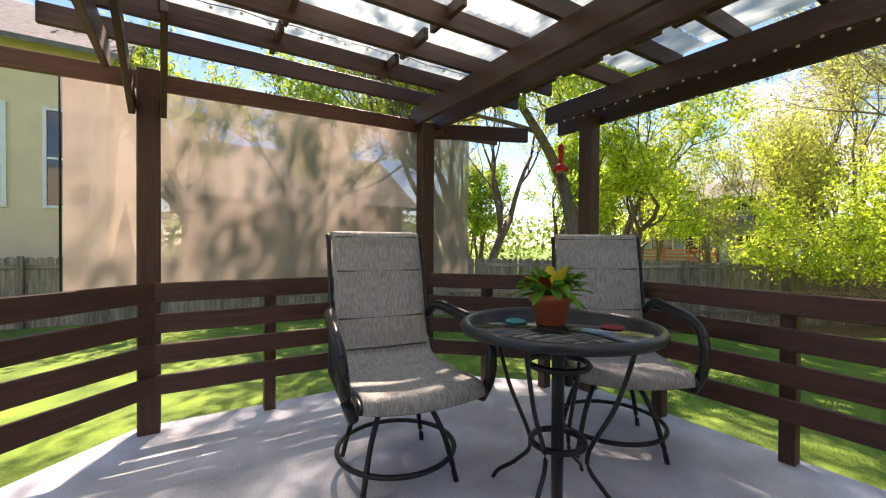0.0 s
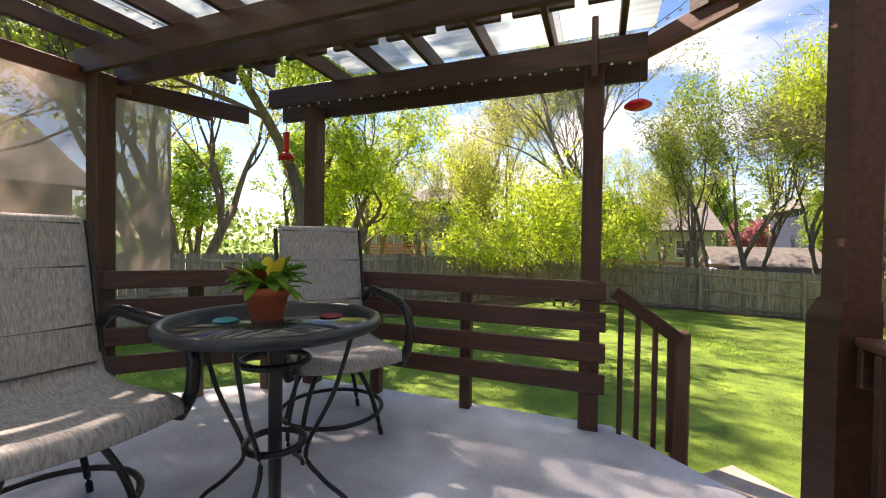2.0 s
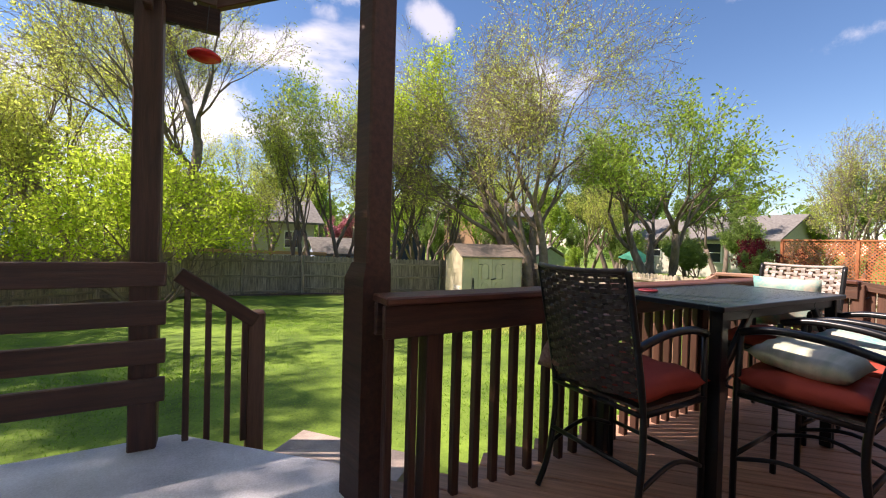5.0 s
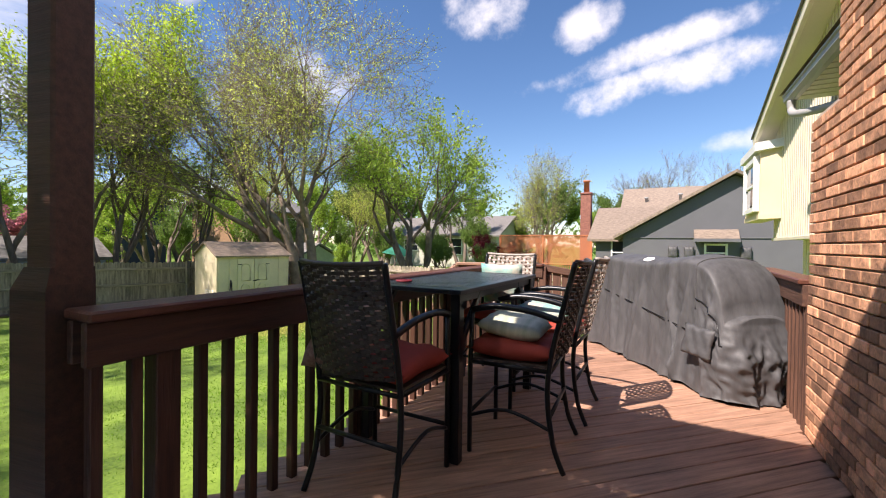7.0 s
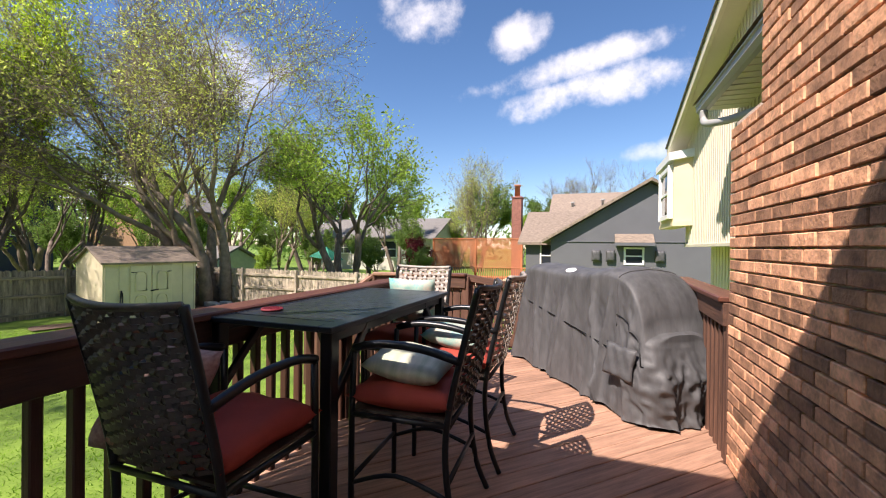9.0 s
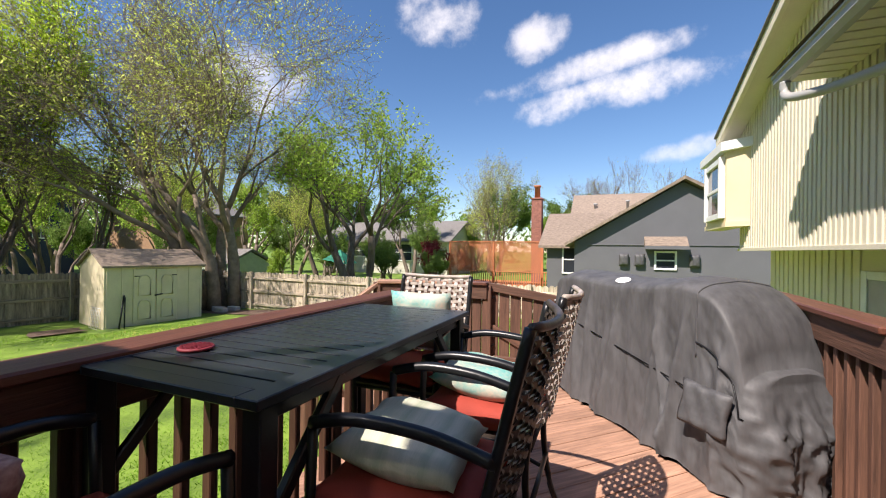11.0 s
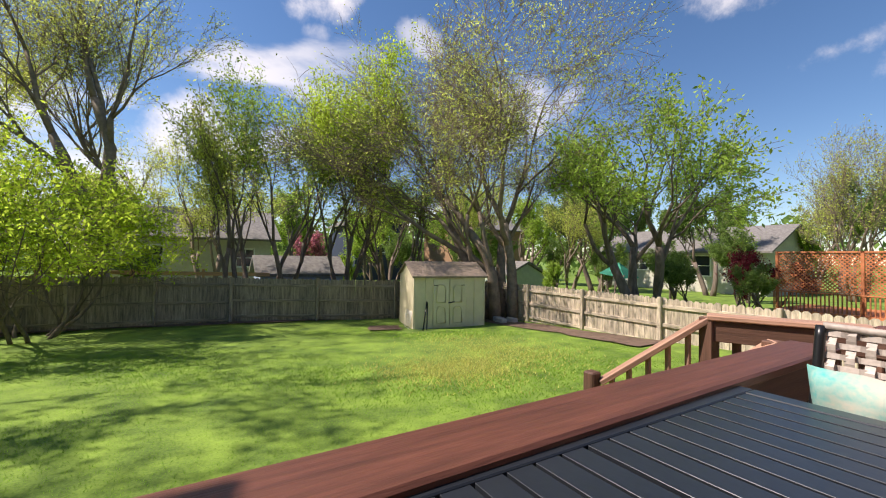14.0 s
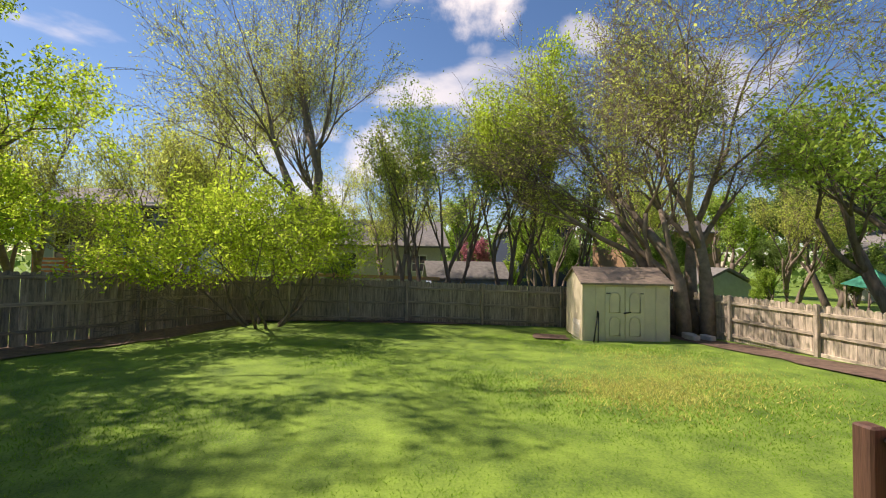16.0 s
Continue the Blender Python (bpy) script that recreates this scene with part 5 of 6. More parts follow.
gable_house("tan_house", "tan house half hidden by trees", -42, -34, 24, 32, -0.9, 4.4, 6.2, mat("tan_siding", (0.30, 0.18, 0.10), 0.8), M_ROOFG, 'y', 0.5, [((-34, 26, 3.2), 1.1, 1.1, (1, 0)), ((-34, 29.5, 3.2), 1.1, 1.1, (1, 0))])
gable_house("cream_house", "pale yellow neighbouring house with bay beyond the screen", 2.0, 12, -20, -12.8, -0.9, 5.9, 8.0, M_YELLOW, M_ROOFG, 'x', 0.5, [((2.65, -12.8, 3.3), 0.8, 2.2, (0, 1)), ((4.5, -12.8, 3.3), 1.6, 2.2, (0, 1))])
gable_house("brick_house", "brown neighbouring house behind the shade screen", -7, 0.5, -22, -15, -0.9, 3.0, 5.2, M_BRICKB, M_ROOFG, 'x', 0.5)
# sheds of the neighbours
gable_house("garden_shed", "grey roofed shed behind the back fence", -21.5, -19, 4.2, 7.6, -0.9, 0.55, 1.2, M_BLUEH, M_ROOFG, 'y', 0.2, group="neighbour sheds")
gable_house("garden_shed", "pale green shed behind the side fence", -20.2, -18.0, 16.4, 19.0, -0.9, 0.5, 1.1, M_GREENW, M_ROOFG, 'x', 0.15, group="neighbour sheds")
pl = thing("play_canopy", (-13.5, 19, 0), "green canvas roof of a play set beyond the fence", "play set")
raw("canvas", [(-14.3, 19, 0.75), (-12.9, 19, 0.55), (-12.9, 20.2, 0.55), (-14.3, 20.2, 0.75), (-13.6, 19.6, 1.3)], [(0, 1, 4), (1, 2, 4), (2, 3, 4), (3, 0, 4)], mat("green_canvas", (0.02, 0.22, 0.14), 0.8), pl)
for x in (-14.2, -13.0):
    board("leg", (x, 19.1, -0.85), (x, 19.1, 0.7), 0.08, 0.08, M_FENCE, pl)


# ---- cream shed on the lawn ----
def cream_shed():
    F0, R0 = Vector((-12.1, 7.7, -0.82)), Vector((-11.65, 10.05, -0.82))
    d = (R0 - F0).normalized()
    rz = math.degrees(math.atan2(d.y, d.x)) 
    W, D, H, HR = (R0 - F0).length, 1.75, 1.62, 2.02
    th = thing("storage_shed", F0[:], "cream painted storage shed with arched double doors", "shed", rz=rz)
    B = Matrix.Translation(F0) @ Matrix.Rotation(radians(rz), 4, 'Z')
    # local x along the front, y into the shed
    V = [(0, 0, 0), (W, 0, 0), (W, D, 0), (0, D, 0), (0, 0, H), (W, 0, H), (W, D, H), (0, D, H), (0, D / 2, HR), (W, D / 2, HR)]
    raw("wall", V, [(0, 1, 5, 4), (2, 3, 7, 6), (1, 2, 6, 9, 5), (3, 0, 4, 8, 7)], M_SHED, th, m=B)
    s = (HR - H) / (D / 2)
    for y0, y1 in ((-0.1, D / 2), (D + 0.1, D / 2)):
        z0 = H - s * 0.1
        q = [(-0.07, y0, z0 + 0.01), (W + 0.07, y0, z0 + 0.01), (W + 0.07, y1, HR + 0.01), (-0.07, y1, HR + 0.01)]
        v2 = q + [(a, b, c + 0.05) for a, b, c in q]
        raw("roof", v2, [(0, 1, 2, 3), (7, 6, 5, 4), (0, 4, 5, 1), (1, 5, 6, 2), (2, 6, 7, 3), (3, 7, 4, 0)], M_SHINGLE, th, "weathered shingle roof", m=B)
    for k in range(8):
        x = 0.05 + k * W / 7.3
        board("batten", B @ Vector((x, -0.008, 0.05)), B @ Vector((x, -0.008, H - 0.03)), 0.02, 0.02, M_SHED, th, bevel=0.002)
    for i, x in enumerate((0.62, 1.17)):
        dr = board("door", B @ Vector((x, -0.018, 0.06 + 0.75)), B @ Vector((x + 0.52, -0.018, 0.06 + 0.75)), 0.03, 1.46, M_SHED, th, bevel=0.006)
        for zz, hh in ((0.18, 0.52), (0.82, 0.55)):
            pts = [(x + 0.12, -0.04, zz), (x + 0.12, -0.04, zz + hh - 0.12)] + [(x + 0.26 - 0.14 * math.cos(a), -0.04, zz + hh - 0.12 + 0.12 * math.sin(a)) for a in (0.5, 1.0, 1.57, 2.1, 2.6)] + [(x + 0.40, -0.04, zz + hh - 0.12), (x + 0.40, -0.04, zz)]
            tube("arched_moulding", pts, 0.018, M_SHED, th, closed=True, n=6, m=B)
        tube("strap_hinge", [(x + (0.02 if i == 0 else 0.5), -0.045, 1.35), (x + (0.14 if i == 0 else 0.38), -0.045, 1.35)], 0.012, M_BLACK, th, m=B)
    tube("latch", [(1.12, -0.05, 0.80), (1.32, -0.05, 0.83)], 0.02, M_BLACK, th, m=B)
    # garden fork and wire panel leaning on it
    fk = thing("garden_tool", (B @ Vector((0.35, -0.15, 0)))[:], "long-handled dark garden tool leaning on the shed", "garden tool")
    tube("handle", [B @ Vector((0.22, -0.3, 0)), B @ Vector((0.42, -0.03, 0.85))], 0.02, M_BLACK, fk)
    tube("handle", [B @ Vector((0.34, -0.3, 0)), B @ Vector((0.44, -0.03, 0.8))], 0.016, M_BLACK, fk)
    wp = thing("wire_panel", (B @ Vector((-0.05, 0.5, 0)))[:], "white wire grid panel leaning on the shed side", "wire panel")
    for k in range(7):
        tube("wire", [B @ Vector((-0.08, 0.1 + 0.11 * k, 0)), B @ Vector((-0.03, 0.1 + 0.11 * k, 0.55))], 0.006, M_WHITE, wp, n=4)
        tube("wire", [B @ Vector((-0.08 + 0.007 * k, 0.1, 0.09 * k)), B @ Vector((-0.08 + 0.007 * k, 0.76, 0.09 * k))], 0.006, M_WHITE, wp, n=4)


cream_shed()
for k, (x, y) in enumerate(((-12.3, 10.9), (-11.9, 11.15), (-12.0, 10.75))):
    tagged(box("concrete_block", x, y, -0.84, x + 0.4, y + 0.2, -0.62, M_CONC, bevel=0.02), "grey concrete block beside the tree trunk", "concrete block", "blocks by the tree")


# ---- fences ----
def fence(pts, top, base, mt, label, rails=3, seed=1, pick=0.14):
    th = thing("wood_fence", (pts[0][0], pts[0][1], base), label, "fence", "fences", "structure")
    rng = random.Random(seed)
    cen = Vector((-6, 3, 0))
    for (xa, ya, ta), (xb, yb, tb) in zip(pts, pts[1:]):
        a, b = Vector((xa, ya, 0)), Vector((xb, yb, 0))
        L = (b - a).length
        d = (b - a) / L
        n = Vector((-d.y, d.x, 0))
        if (cen - a).dot(n) < 0:
            n = -n
        k = max(1, round(L / 2.4))
        for i in range(k + 1):
            p = a + d * L * i / k
            t = ta + (tb - ta) * i / k
            board("fence_post", p + n * 0.07 + Vector((0, 0, base - 0.1)), p + n * 0.07 + Vector((0, 0, t + 0.02)), 0.09, 0.09, mt, th, bevel=0.008)
        H = (ta + tb) / 2 - base
        for r in range(rails):
            z = 0.25 + r * (H - 0.45) / (rails - 1)
            board("fence_rail", a + n * 0.035 + Vector((0, 0, base + z)), b + n * 0.035 + Vector((0, 0, base + z + (tb - ta) * 0.8)), 0.04, 0.085, mt, th)
        m = int(L / pick)
        hm = round(H, 2)
        for i in range(m):
            p = a + d * (i + 0.5) * L / m
            t = ta + (tb - ta) * (i + 0.5) / m
            key = ("picket", hm, mt.name)
            if key not in _matbox:
                v = []
                for yy in (-0.009, 0.009):
                    v += [(-H / 2, -0.072, yy), (H / 2 - 0.04, -0.072, yy), (H / 2, -0.03, yy), (H / 2, 0.03, yy), (H / 2 - 0.04, 0.072, yy), (-H / 2, 0.072, yy)]
                me = bpy.data.meshes.new("picket")
                me.from_pydata(v, [], [(5, 4, 3, 2, 1, 0), (6, 7, 8, 9, 10, 11)] + [(j, (j + 1) % 6, 6 + (j + 1) % 6, 6 + j) for j in range(6)])
                me.materials.append(mt)
                _matbox[key] = me
            up = Vector((0, 0, 1))
            mtx = Matrix((up, d, up.cross(d))).transposed().to_4x4()
            mtx.translation = p + Vector((0, 0, t - H / 2 + rng.uniform(-0.015, 0.012)))
            mtx = mtx @ Matrix.Rotation(rng.uniform(-0.012, 0.012), 4, 'Z')
            link("picket", _matbox[key], None, th, mtx)


# back and shady runs take the shade-toned cedar, the side run the sun-toned
fence([(-16.5, -3.2, 0.74), (-16.1, 3.0, 0.62), (-14.6, 8.2, 0.54), (-13.9, 11.9, 0.50)], 0.6, -0.9, M_FENCE, "weathered cedar picket fence along the lawn's back, coloured as in shade", 3, 1)
fence([(-13.9, 11.9, 0.50), (-9.2, 11.85, 0.50), (-2.0, 11.6, 0.50), (9.0, 11.6, 0.5)], 0.5, -0.85, M_FENCE2, "weathered cedar picket fence beside the lawn, coloured pale as in sun", 3, 2, 0.15)
fence([(-16.5, -3.2, 0.76), (-11.5, -6.3, 0.98), (-5.5, -9.4, 1.06), (1.0, -11.6, 1.1), (7.5, -12.0, 1.1)], 0.9, -0.85, M_FENCE, "weathered cedar picket fence on the shady side, shade in its grey tone", 3, 3, 0.15)
# pale new rails on the fence further back
nf = thing("pine_fence", (-19, 1, -0.9), "low new pine rail fence beyond the back fence", "fence", "fences")
board("rail", (-19.5, -2.5, 0.72), (-18.6, 4.5, 0.60), 0.04, 0.14, M_NEWWOOD, nf)
for y in (-2.5, 0, 2.2, 4.4):
    board("post", (-19.2, y, -0.9), (-19.2, y, 0.8), 0.09, 0.09, M_NEWWOOD, nf)


# ---- trees ----
def tree(name, x, y, z, H, spread, seed, leaf_m, nleaf, size, label, trunks=1, r0=0.16, fork=0.22, depth=5, droop=0.0, bark=None, lean=0.12, cat="tree", low=0.0, up=0.25):
    """Tapered trunk with forking limbs and twigs, and a crown of many small leaves with gaps."""
    th = thing(name, (x, y, z), label, cat, "garden trees")
    rng = random.Random(seed)
    V, F, tips = [], [], []

    def limb(p, d, L, r, lev):
        k = 4 if lev < 2 else 3
        pts, rs = [p], [r]
        q, dd = p.copy(), d.copy()
        for i in range(k):
            dd = (dd + Vector((rng.gauss(0, 0.13), rng.gauss(0, 0.13), rng.gauss(0, 0.07) + (0.06 if lev < 3 else -droop)))).normalized()
            q = q + dd * L / k
            pts.append(q)
            rs.append(max(0.0038, r * (1 - 0.36 * (i + 1) / k)))
        vs, fs = tubeverts(pts, rs, 7 if lev < 2 else (5 if lev < 3 else 3))
        b = len(V)
        V.extend(vs)
        F.extend([tuple(i + b for i in f) for f in fs])
        if lev >= depth - 2:
            tips.extend(pts[1:])
        if lev >= depth:
            return
        nb = rng.choice((2, 3, 3)) if lev < 2 else rng.choice((3, 3, 4))
        for j in range(nb):
            t = 1.0 if j == 0 else rng.uniform(0.35, 1.0)
            idx = min(k, max(1, round(t * k)))
            a = rng.random() * 6.283
            side = dd.orthogonal().normalized()
            side = Matrix.Rotation(a, 3, dd) @ side
            ang = spread * rng.uniform(0.5, 1.25) * (0.55 if j == 0 else 1)
            nd = (dd * math.cos(ang) + side * math.sin(ang) + Vector((0, 0, up))).normalized()
            limb(pts[idx], nd, L * rng.uniform(0.62, 0.86), rs[idx] * (0.78 if j == 0 else 0.6), lev + 1)

    for k in range(trunks):
        a = 6.283 * k / trunks + rng.random()
        d = Vector((lean * math.cos(a), lean * math.sin(a), 1)).normalized()
        limb(Vector((0.12 * trunks ** 0.5 * math.cos(a) * (trunks > 1), 0.12 * trunks ** 0.5 * math.sin(a) * (trunks > 1), -0.1)), d, H * fork, r0, 0)
    zmax = max(v.z for v in V)
    sc_ = H / zmax
    V = [v * sc_ for v in V]
    T = Matrix.Translation((x, y, z))
    raw("trunk", V, F, bark or M_BARK, th, smooth=True, m=T)
    nrng = np.random.default_rng(seed)
    tp = np.array([t * sc_ for t in tips])
    tp = tp[tp[:, 2] > low * H]
    idx = nrng.integers(0, len(tp), nleaf)
    c = tp[idx] + nrng.normal(0, 0.034 * H ** 0.6, (nleaf, 3))
    u = nrng.normal(0, 1, (nleaf, 3))
    u /= np.linalg.norm(u, axis=1)[:, None]
    w = nrng.normal(0, 1, (nleaf, 3))
    w -= (w * u).sum(1)[:, None] * u
    w /= np.linalg.norm(w, axis=1)[:, None]
    s = size * (0.6 + 0.8 * nrng.random(nleaf))[:, None]
    Q = np.stack([c - u * s, c + w * s * 0.45, c + u * s, c - w * s * 0.45], 1).reshape(-1, 3) + np.array([x, y, z])
    trimesh("crown", Q, leaf_m, parent=th, per=4)
    return th


tree("large_tree", -12.5, 11.5, -0.85, 14.5, 0.60, 11, L_YG, 44000, 0.044, "large multi-stemmed spring tree with sparse yellow-green leaves", 4, 0.15, 0.17, 7, 0.05, M_TWIG, 0.30, low=0.14, up=0.07)
tree("green_tree", -10.3, 16.4, -0.85, 9.0, 0.66, 12, L_MID, 16000, 0.07, "leafy green tree leaning over the side fence", 3, 0.14, 0.22, 5, 0.02, None, 0.35, low=0.15, up=0.12)
tree("tall_tree", -17.6, 7.4, -0.9, 11.6, 0.36, 13, L_LIME, 26000, 0.06, "tall narrow fresh green tree behind the fence", 3, 0.11, 0.26, 5, 0.0, None, 0.14, low=0.25)
tree("tall_tree", -18.4, 5.0, -0.9, 10.0, 0.42, 14, L_MID, 18000, 0.058, "upright fresh green tree behind the back fence", 3, 0.10, 0.26, 5, 0.0, None, 0.22, low=0.25)
tree("tall_tree", -17.6, 3.2, -0.9, 8.2, 0.45, 34, L_YG, 9000, 0.06, "upright spring tree behind the back fence", 3, 0.09, 0.26, 5, 0.0, None, 0.25, low=0.25)
tree("tall_tree", -18.0, 9.4, -0.9, 9.0, 0.45, 15, L_MID, 5500, 0.06, "slender yellow-green tree behind the shed", 3, 0.09, 0.26, 5, 0.0, None, 0.3, low=0.25)
tree("bare_tree", -18.4, -0.9, -0.9, 16.0, 0.58, 16, L_YG, 36000, 0.042, "tall spreading tree with fine branches and budding leaves", 1, 0.26, 0.17, 7, 0.0, M_TWIG, 0.05, up=0.10, low=0.2)
tree("lime_shrub", -15.3, -1.7, -0.85, 5.8, 0.8, 17, L_LIME, 34000, 0.052, "broad lime-green shrub tree in the fence corner", 8, 0.04, 0.24, 5, 0.05, M_BARK, 1.05, up=0.06, low=0.26)
tree("maple_tree", -10.3, -8.6, -0.9, 14.0, 0.72, 18, L_MID, 46000, 0.07, "broad green maple behind the patio fence", 1, 0.2, 0.2, 6, 0.02, None, 0.05, low=0.42, up=0.12)
tree("maple_tree", -7.6, -11.6, -0.9, 12.5, 0.55, 19, L_YG, 24000, 0.07, "multi-stemmed tree with bright new leaves beside the screen", 5, 0.16, 0.24, 5, 0.0, None, 0.3, low=0.15)
tree("maple_tree", -12.4, -9.2, -0.9, 8.6, 0.85, 41, L_LIME, 19000, 0.06, "low spreading green maple behind the patio fence", 1, 0.18, 0.2, 5, 0.02, None, 0.05, low=0.3, up=0.05)
tree("bare_tree", -18.6, -8.6, -0.9, 6.4, 0.6, 20, L_YG, 7000, 0.045, "small budding tree with reddish bare twigs", 2, 0.09, 0.22, 6, 0.0, M_TWIG, 0.2, up=0.1)
tree("tree", -2.0, -14.0, -0.9, 9.0, 0.55, 25, L_MID, 16000, 0.08, "leafy tree behind the shade screen", 3, 0.16, 0.24, 5, 0.0, None, 0.25, low=0.15)
tree("bare_tree", -8.3, 32.5, -0.9, 10.2, 0.42, 21, L_YG, 7000, 0.055, "pale upright tree with swelling buds beyond the roofs", 4, 0.12, 0.26, 6, 0.0, M_TWIG, 0.2)
tree("bare_tree", -0.3, 36.5, -0.9, 10.4, 0.48, 22, L_YG, 800, 0.05, "leafless tree behind the grey roof", 2, 0.16, 0.26, 6, 0.0, None, 0.15)
tree("bare_tree", 6.0, 38, -0.9, 10.0, 0.5, 26, L_YG, 900, 0.05, "leafless tree behind the grey roof", 2, 0.16, 0.26, 6, 0.0, None, 0.15)
tree("plum_shrub", -8.9, 22.3, -0.85, 2.9, 0.6, 23, L_RED, 9000, 0.05, "dark red plum shrub beside the lattice", 5, 0.04, 0.22, 4, 0.0, None, 0.5, cat="shrub")
tree("redbud_tree", -33, 9.5, -0.9, 4.2, 0.6, 24, leafmat("pink_blossom", (0.5, 0.2, 0.24)), 3500, 0.09, "pink blossoming tree far beyond the fence", 2, 0.08, 0.24, 4, 0.0)
src_t = tree("tree", -27, 13, -0.9, 7.5, 0.55, 31, L_MID, 13000, 0.085, "green garden tree beyond the fence", 2, 0.15, 0.24, 5, 0.0, None, 0.2, low=0.1)
src_d = tree("tree", -20, 26, -0.9, 8.5, 0.55, 32, L_DARK, 13000, 0.095, "dark green tree beyond the side fence", 2, 0.16, 0.24, 5, 0.0, None, 0.2, low=0.05)
src_b = tree("bare_tree", -24, 17, -0.9, 10, 0.5, 33, L_YG, 10000, 0.06, "thinly leafed tree beyond the back fence", 2, 0.15, 0.25, 5, 0.0, M_TWIG, 0.15)
rng = random.Random(77)
for x, y, s, src in ((-21, -7, 1.0, src_b), (-20, -12.5, 1.0, src_b), (-16, -15, 1.15, src_t), (-23, -5.0, 1.05, src_b), (-24.5, -9, 0.8, src_b), (-16.5, 22.5, 0.42, src_d), (-13.2, 23.5, 0.4, src_d), (-19.5, 21.5, 0.45, src_d), (-22, 12.5, 0.45, src_d), (-22.5, 16, 0.5, src_d), (-11, 27, 0.5, src_d), (-24, 19.5, 0.5, src_d), (-30, 21, 1.1, src_t), (-33, 14, 0.8, src_t), (-28, 27, 1.1, src_t), (-36, 4, 1.0, src_b), (-38, -4, 1.1, src_t), (-36, -20, 1.2, src_b), (-24, -20, 1.1, src_t), (-14, -20, 1.0, src_t), (-5, -25, 1.2, src_t), (-23, 31, 1.0, src_d), (-15, 31, 0.95, src_d), (-10, 38, 1.0, src_d), (-4, 42, 0.9, src_d), (2, 44, 0.85, src_b), (-28, 38, 1.2, src_d), (-14, 46, 1.0, src_b), (-20, 44, 1.1, src_t), (9, 46, 0.9, src_b), (-33, -12, 1.2, src_b), (-42, 10, 1.2, src_t), (-40, 22, 1.2, src_d), (-30, 0, 0.9, src_b), (-18, 21, 0.75, src_b), (-23.5, 2.5, 0.8, src_b), (-22, -15, 0.9, src_b), (-6.5, 47, 0.85, src_t), (-1.5, 50, 0.8, src_d), (4, 52, 0.85, src_t), (-12.5, 40, 0.75, src_t), (-17, 36.5, 0.6, src_d), (-8.2, 19.0, 0.27, src_d), (-10.4, 19.6, 0.3, src_d), (-12.0, 21.5, 0.33, src_d), (-14.6, 20.5, 0.3, src_d), (-16.2, 18.2, 0.3, src_t), (-17.3, 14.6, 0.28, src_d), (-21.5, 8.8, 0.33, src_t), (-20.8, 0.2, 0.3, src_d)):
    m = pose(x, y, -0.9, 0, 0, rng.uniform(0, 360))
    c = copy_thing(src, m)
    c.scale = (s * rng.uniform(0.9, 1.1), s * rng.uniform(0.9, 1.1), s)

# woods on the horizon
def far_woods():
    rg = np.random.default_rng(9)
    Q = []
    for k in range(150):
        a = radians(rg.uniform(-35, 190))
        R = rg.uniform(60, 85)
        cx, cy = R * -math.sin(a), R * math.cos(a)
        h = rg.uniform(5, 9)
        n = 170
        c = np.stack([cx + rg.normal(0, 3.0, n), cy + rg.normal(0, 3.0, n), -1 + h * rg.random(n) ** 0.8], -1)
        u = rg.normal(0, 1, (n, 3))
        u /= np.linalg.norm(u, axis=1)[:, None]
        w = np.cross(u, rg.normal(0, 1, (n, 3)))
        w /= np.linalg.norm(w, axis=1)[:, None]
        s = 0.45 * (0.5 + rg.random(n))[:, None]
        Q.append(np.stack([c - u * s, c + w * s * .6, c + u * s, c - w * s * .6], 1).reshape(-1, 3))
    trimesh("far_woods", np.concatenate(Q), L_DARK, "distant belt of green woods on the horizon", "woods", per=4)


far_woods()


# ---- deck boards, last because they are many ----
def deck_boards():
    th = thing("deck_floor", (-0.4, 3.2, 0), "worn reddish-brown diagonal deck boards", "deck", kind="structure")
    poly = [(-1.9, 0.78), (0.9, 0.46), (0.9, 3.62), (1.0, 3.62), (1.0, 5.98), (-1.9, 5.98), (-2.66, 5.38), (-1.9, 4.62)]
    d = Vector((1, 1, 0)).normalized()
    n = Vector((-1, 1, 0)).normalized()
    pitch = 0.146

    def inside_seg(o):
        """Where the line o + t d lies over the deck."""
        ts = []
        for (xa, ya), (xb, yb) in zip(poly, poly[1:] + poly[:1]):
            ex, ey = xb - xa, yb - ya
            den = d.x * ey - d.y * ex
            if abs(den) < 1e-9:
                continue
            t = ((xa - o.x) * ey - (ya - o.y) * ex) / den
            s = ((xa - o.x) * d.y - (ya - o.y) * d.x) / den
            if 0 <= s <= 1:
                ts.append(t)
        ts.sort()
        return ts
    k = -40
    while k < 60:
        o = n * (k * pitch)
        ts = inside_seg(o)
        for a, b in zip(ts[0::2], ts[1::2]):
            if b - a > 0.15:
                p, q = o + d * (a - 0.02), o + d * (b + 0.02)
                zz = -0.021 - (0.002 if k % 2 else 0)
                board("plank", (p.x, p.y, zz), (q.x, q.y, zz), 0.14, 0.036, M_DECK, th, bevel=0.004)
        k += 1
    tagged(prism("deck_base", [(-1.86, 0.82), (0.88, 0.5), (0.88, 3.6), (0.98, 3.65), (0.98, 5.95), (-1.86, 5.95)], -0.30, -0.075, M_BALU), "dark timber framing below the deck boards", "deck framing", kind="structure")


deck_boards()


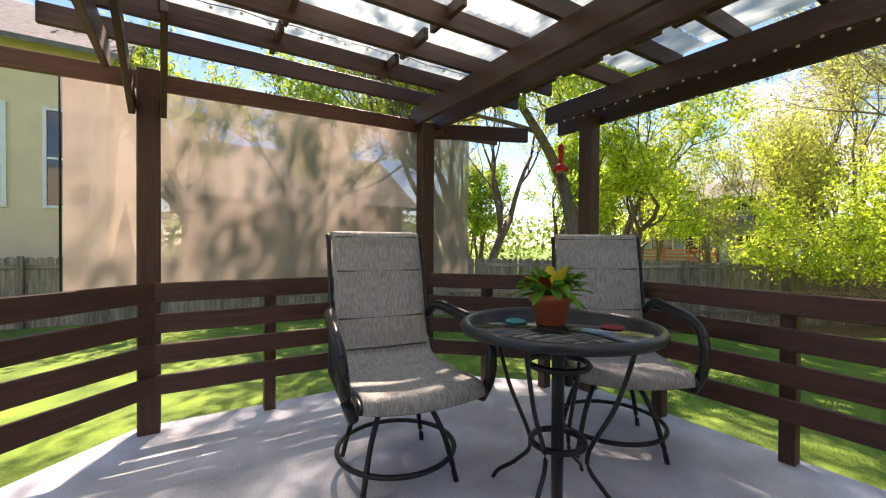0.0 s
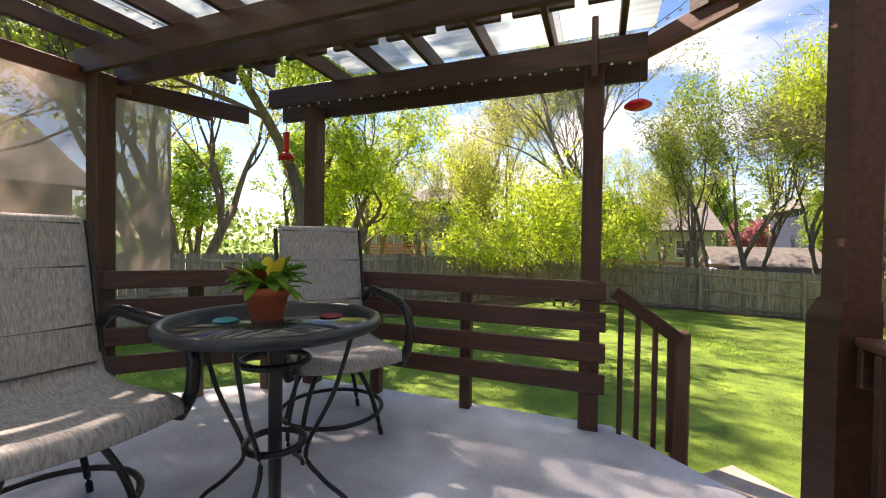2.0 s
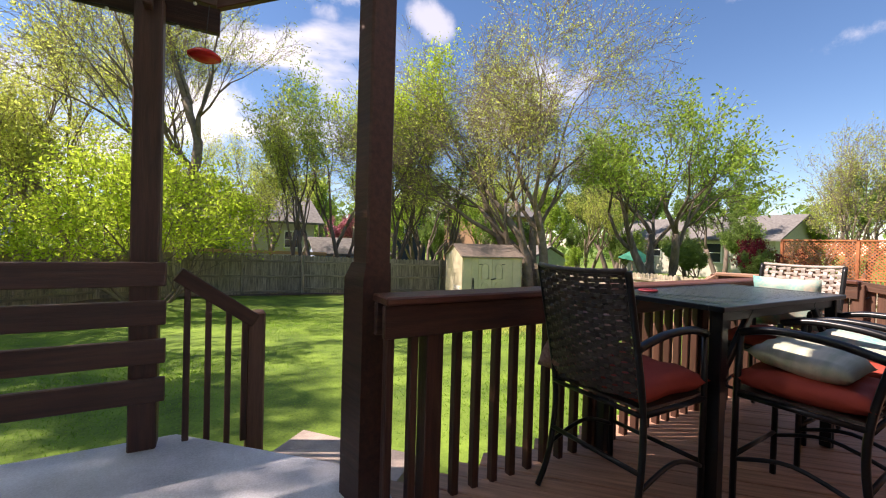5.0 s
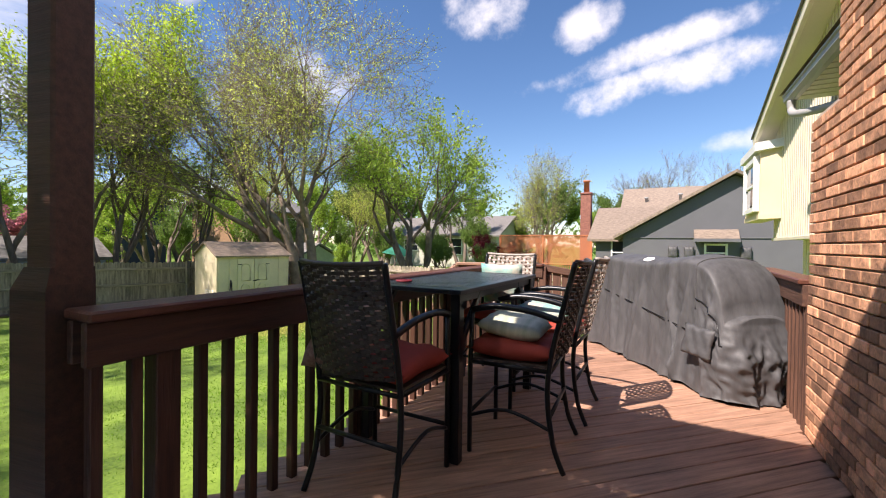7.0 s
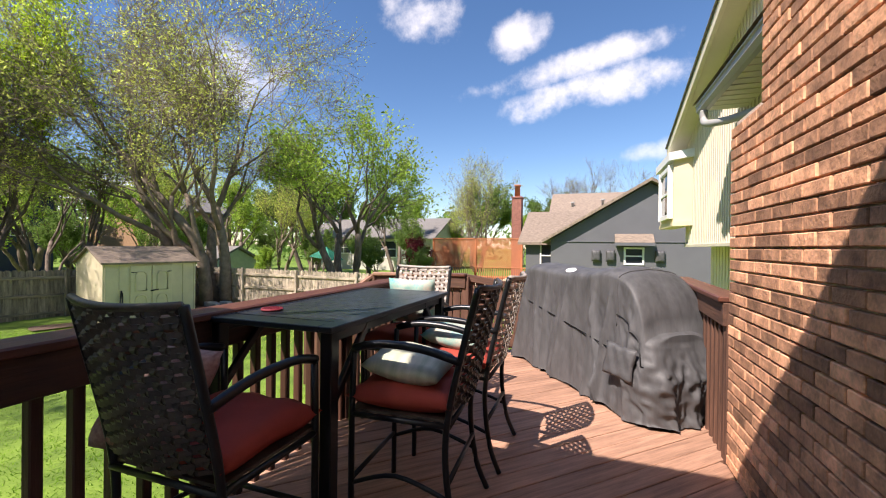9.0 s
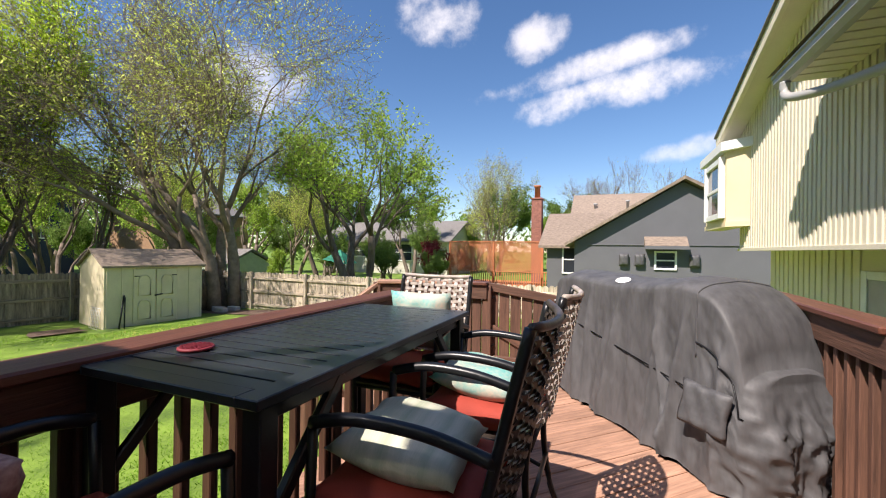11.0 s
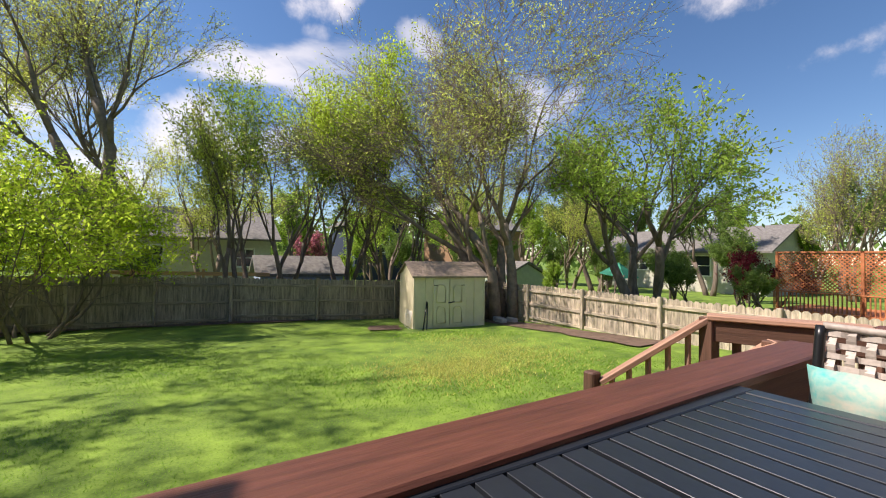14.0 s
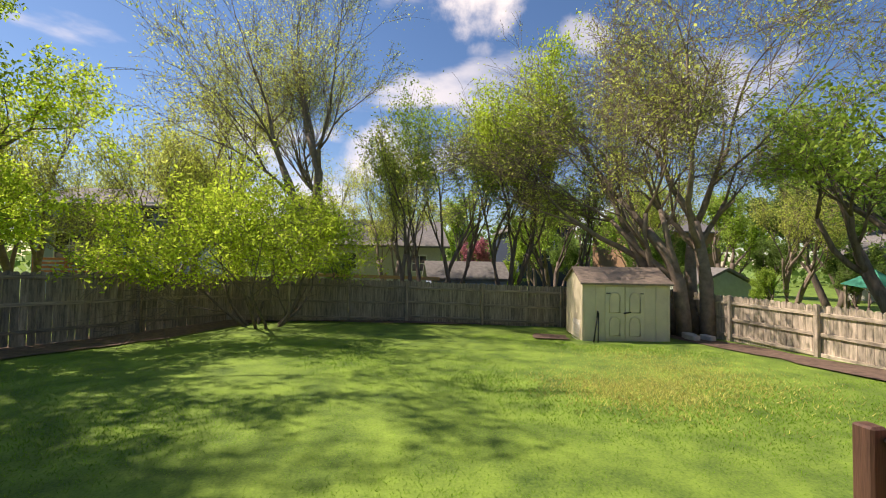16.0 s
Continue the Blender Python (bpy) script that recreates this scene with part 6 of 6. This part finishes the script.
def bricks():
    L, H, J = 0.194, 0.0577, 0.010
    bm = bmesh.new()
    bmbox(bm, 0, 0, 0, 0.03, L, H, 0.004)
    me = bpy.data.meshes.new("brick")
    bm.to_mesh(me)
    me.materials.append(M_BRICK)
    bm.free()
    bm = bmesh.new()
    bmbox(bm, 0, 0, 0, 0.03, 0.09, H, 0.004)
    mh = bpy.data.meshes.new("half_brick")
    bm.to_mesh(mh)
    mh.materials.append(M_BRICK)
    bm.free()
    rng = random.Random(8)
    restV, restF = [], []
    cnt = 0
    for c in range(51):
        z = 0.012 + H / 2 + c * (H + J)
        end = WY if z + H / 2 < LEDGE_Z else STACK_Y
        y = end - (0 if c % 2 == 0 else 0.1)
        if c % 2:
            ob = link("brick", mh, None, hw, Matrix.Translation((WX + rng.uniform(0, 0.003), end - 0.045, z)))
            cnt += 1
        while y > -0.5:
            yc = y - L / 2
            if y > 2.05 and z < 2.95 and cnt < 300:
                link("brick", me, None, hw, Matrix.Translation((WX + rng.uniform(-0.002, 0.004), yc, z)) @ Matrix.Rotation(rng.uniform(-0.006, 0.006), 4, 'X'))
                cnt += 1
            else:
                b = len(restV)
                x0, x1 = WX - 0.015 + rng.uniform(-0.002, 0.004), WX + 0.02
                restV += [(x0 + 0.004, yc - L / 2, z - H / 2), (x0 + 0.004, yc + L / 2, z - H / 2), (x0 + 0.004, yc + L / 2, z + H / 2), (x0 + 0.004, yc - L / 2, z + H / 2), (x0, yc - L / 2 + 0.005, z - H / 2 + 0.005), (x0, yc + L / 2 - 0.005, z - H / 2 + 0.005), (x0, yc + L / 2 - 0.005, z + H / 2 - 0.005), (x0, yc - L / 2 + 0.005, z + H / 2 - 0.005), (x1, yc - L / 2, z - H / 2), (x1, yc + L / 2, z - H / 2), (x1, yc + L / 2, z + H / 2), (x1, yc - L / 2, z + H / 2)]
                restF += [(b + 4, b + 7, b + 6, b + 5)] + [(b + i, b + 4 + i, b + 4 + (i + 1) % 4, b + (i + 1) % 4) for i in range(4)] + [(b + i, b + (i + 1) % 4, b + 8 + (i + 1) % 4, b + 8 + i) for i in range(4)]
            y -= L + J
    ob = raw("bricks", restV, restF, M_BRICKI, hw)
    ob["kind"] = "stuff"


# same brick, toned brick by brick where many share a mesh
M_BRICKI = M_BRICK.copy()
M_BRICKI.name = "brick_tones_joined"
_n, _l = M_BRICKI.node_tree.nodes, M_BRICKI.node_tree.links
_g = _n.new("ShaderNodeNewGeometry")
for nd in _n:
    if nd.type == 'MAP_RANGE':
        _l.new(_g.outputs["Random Per Island"], nd.inputs[0])
bricks()
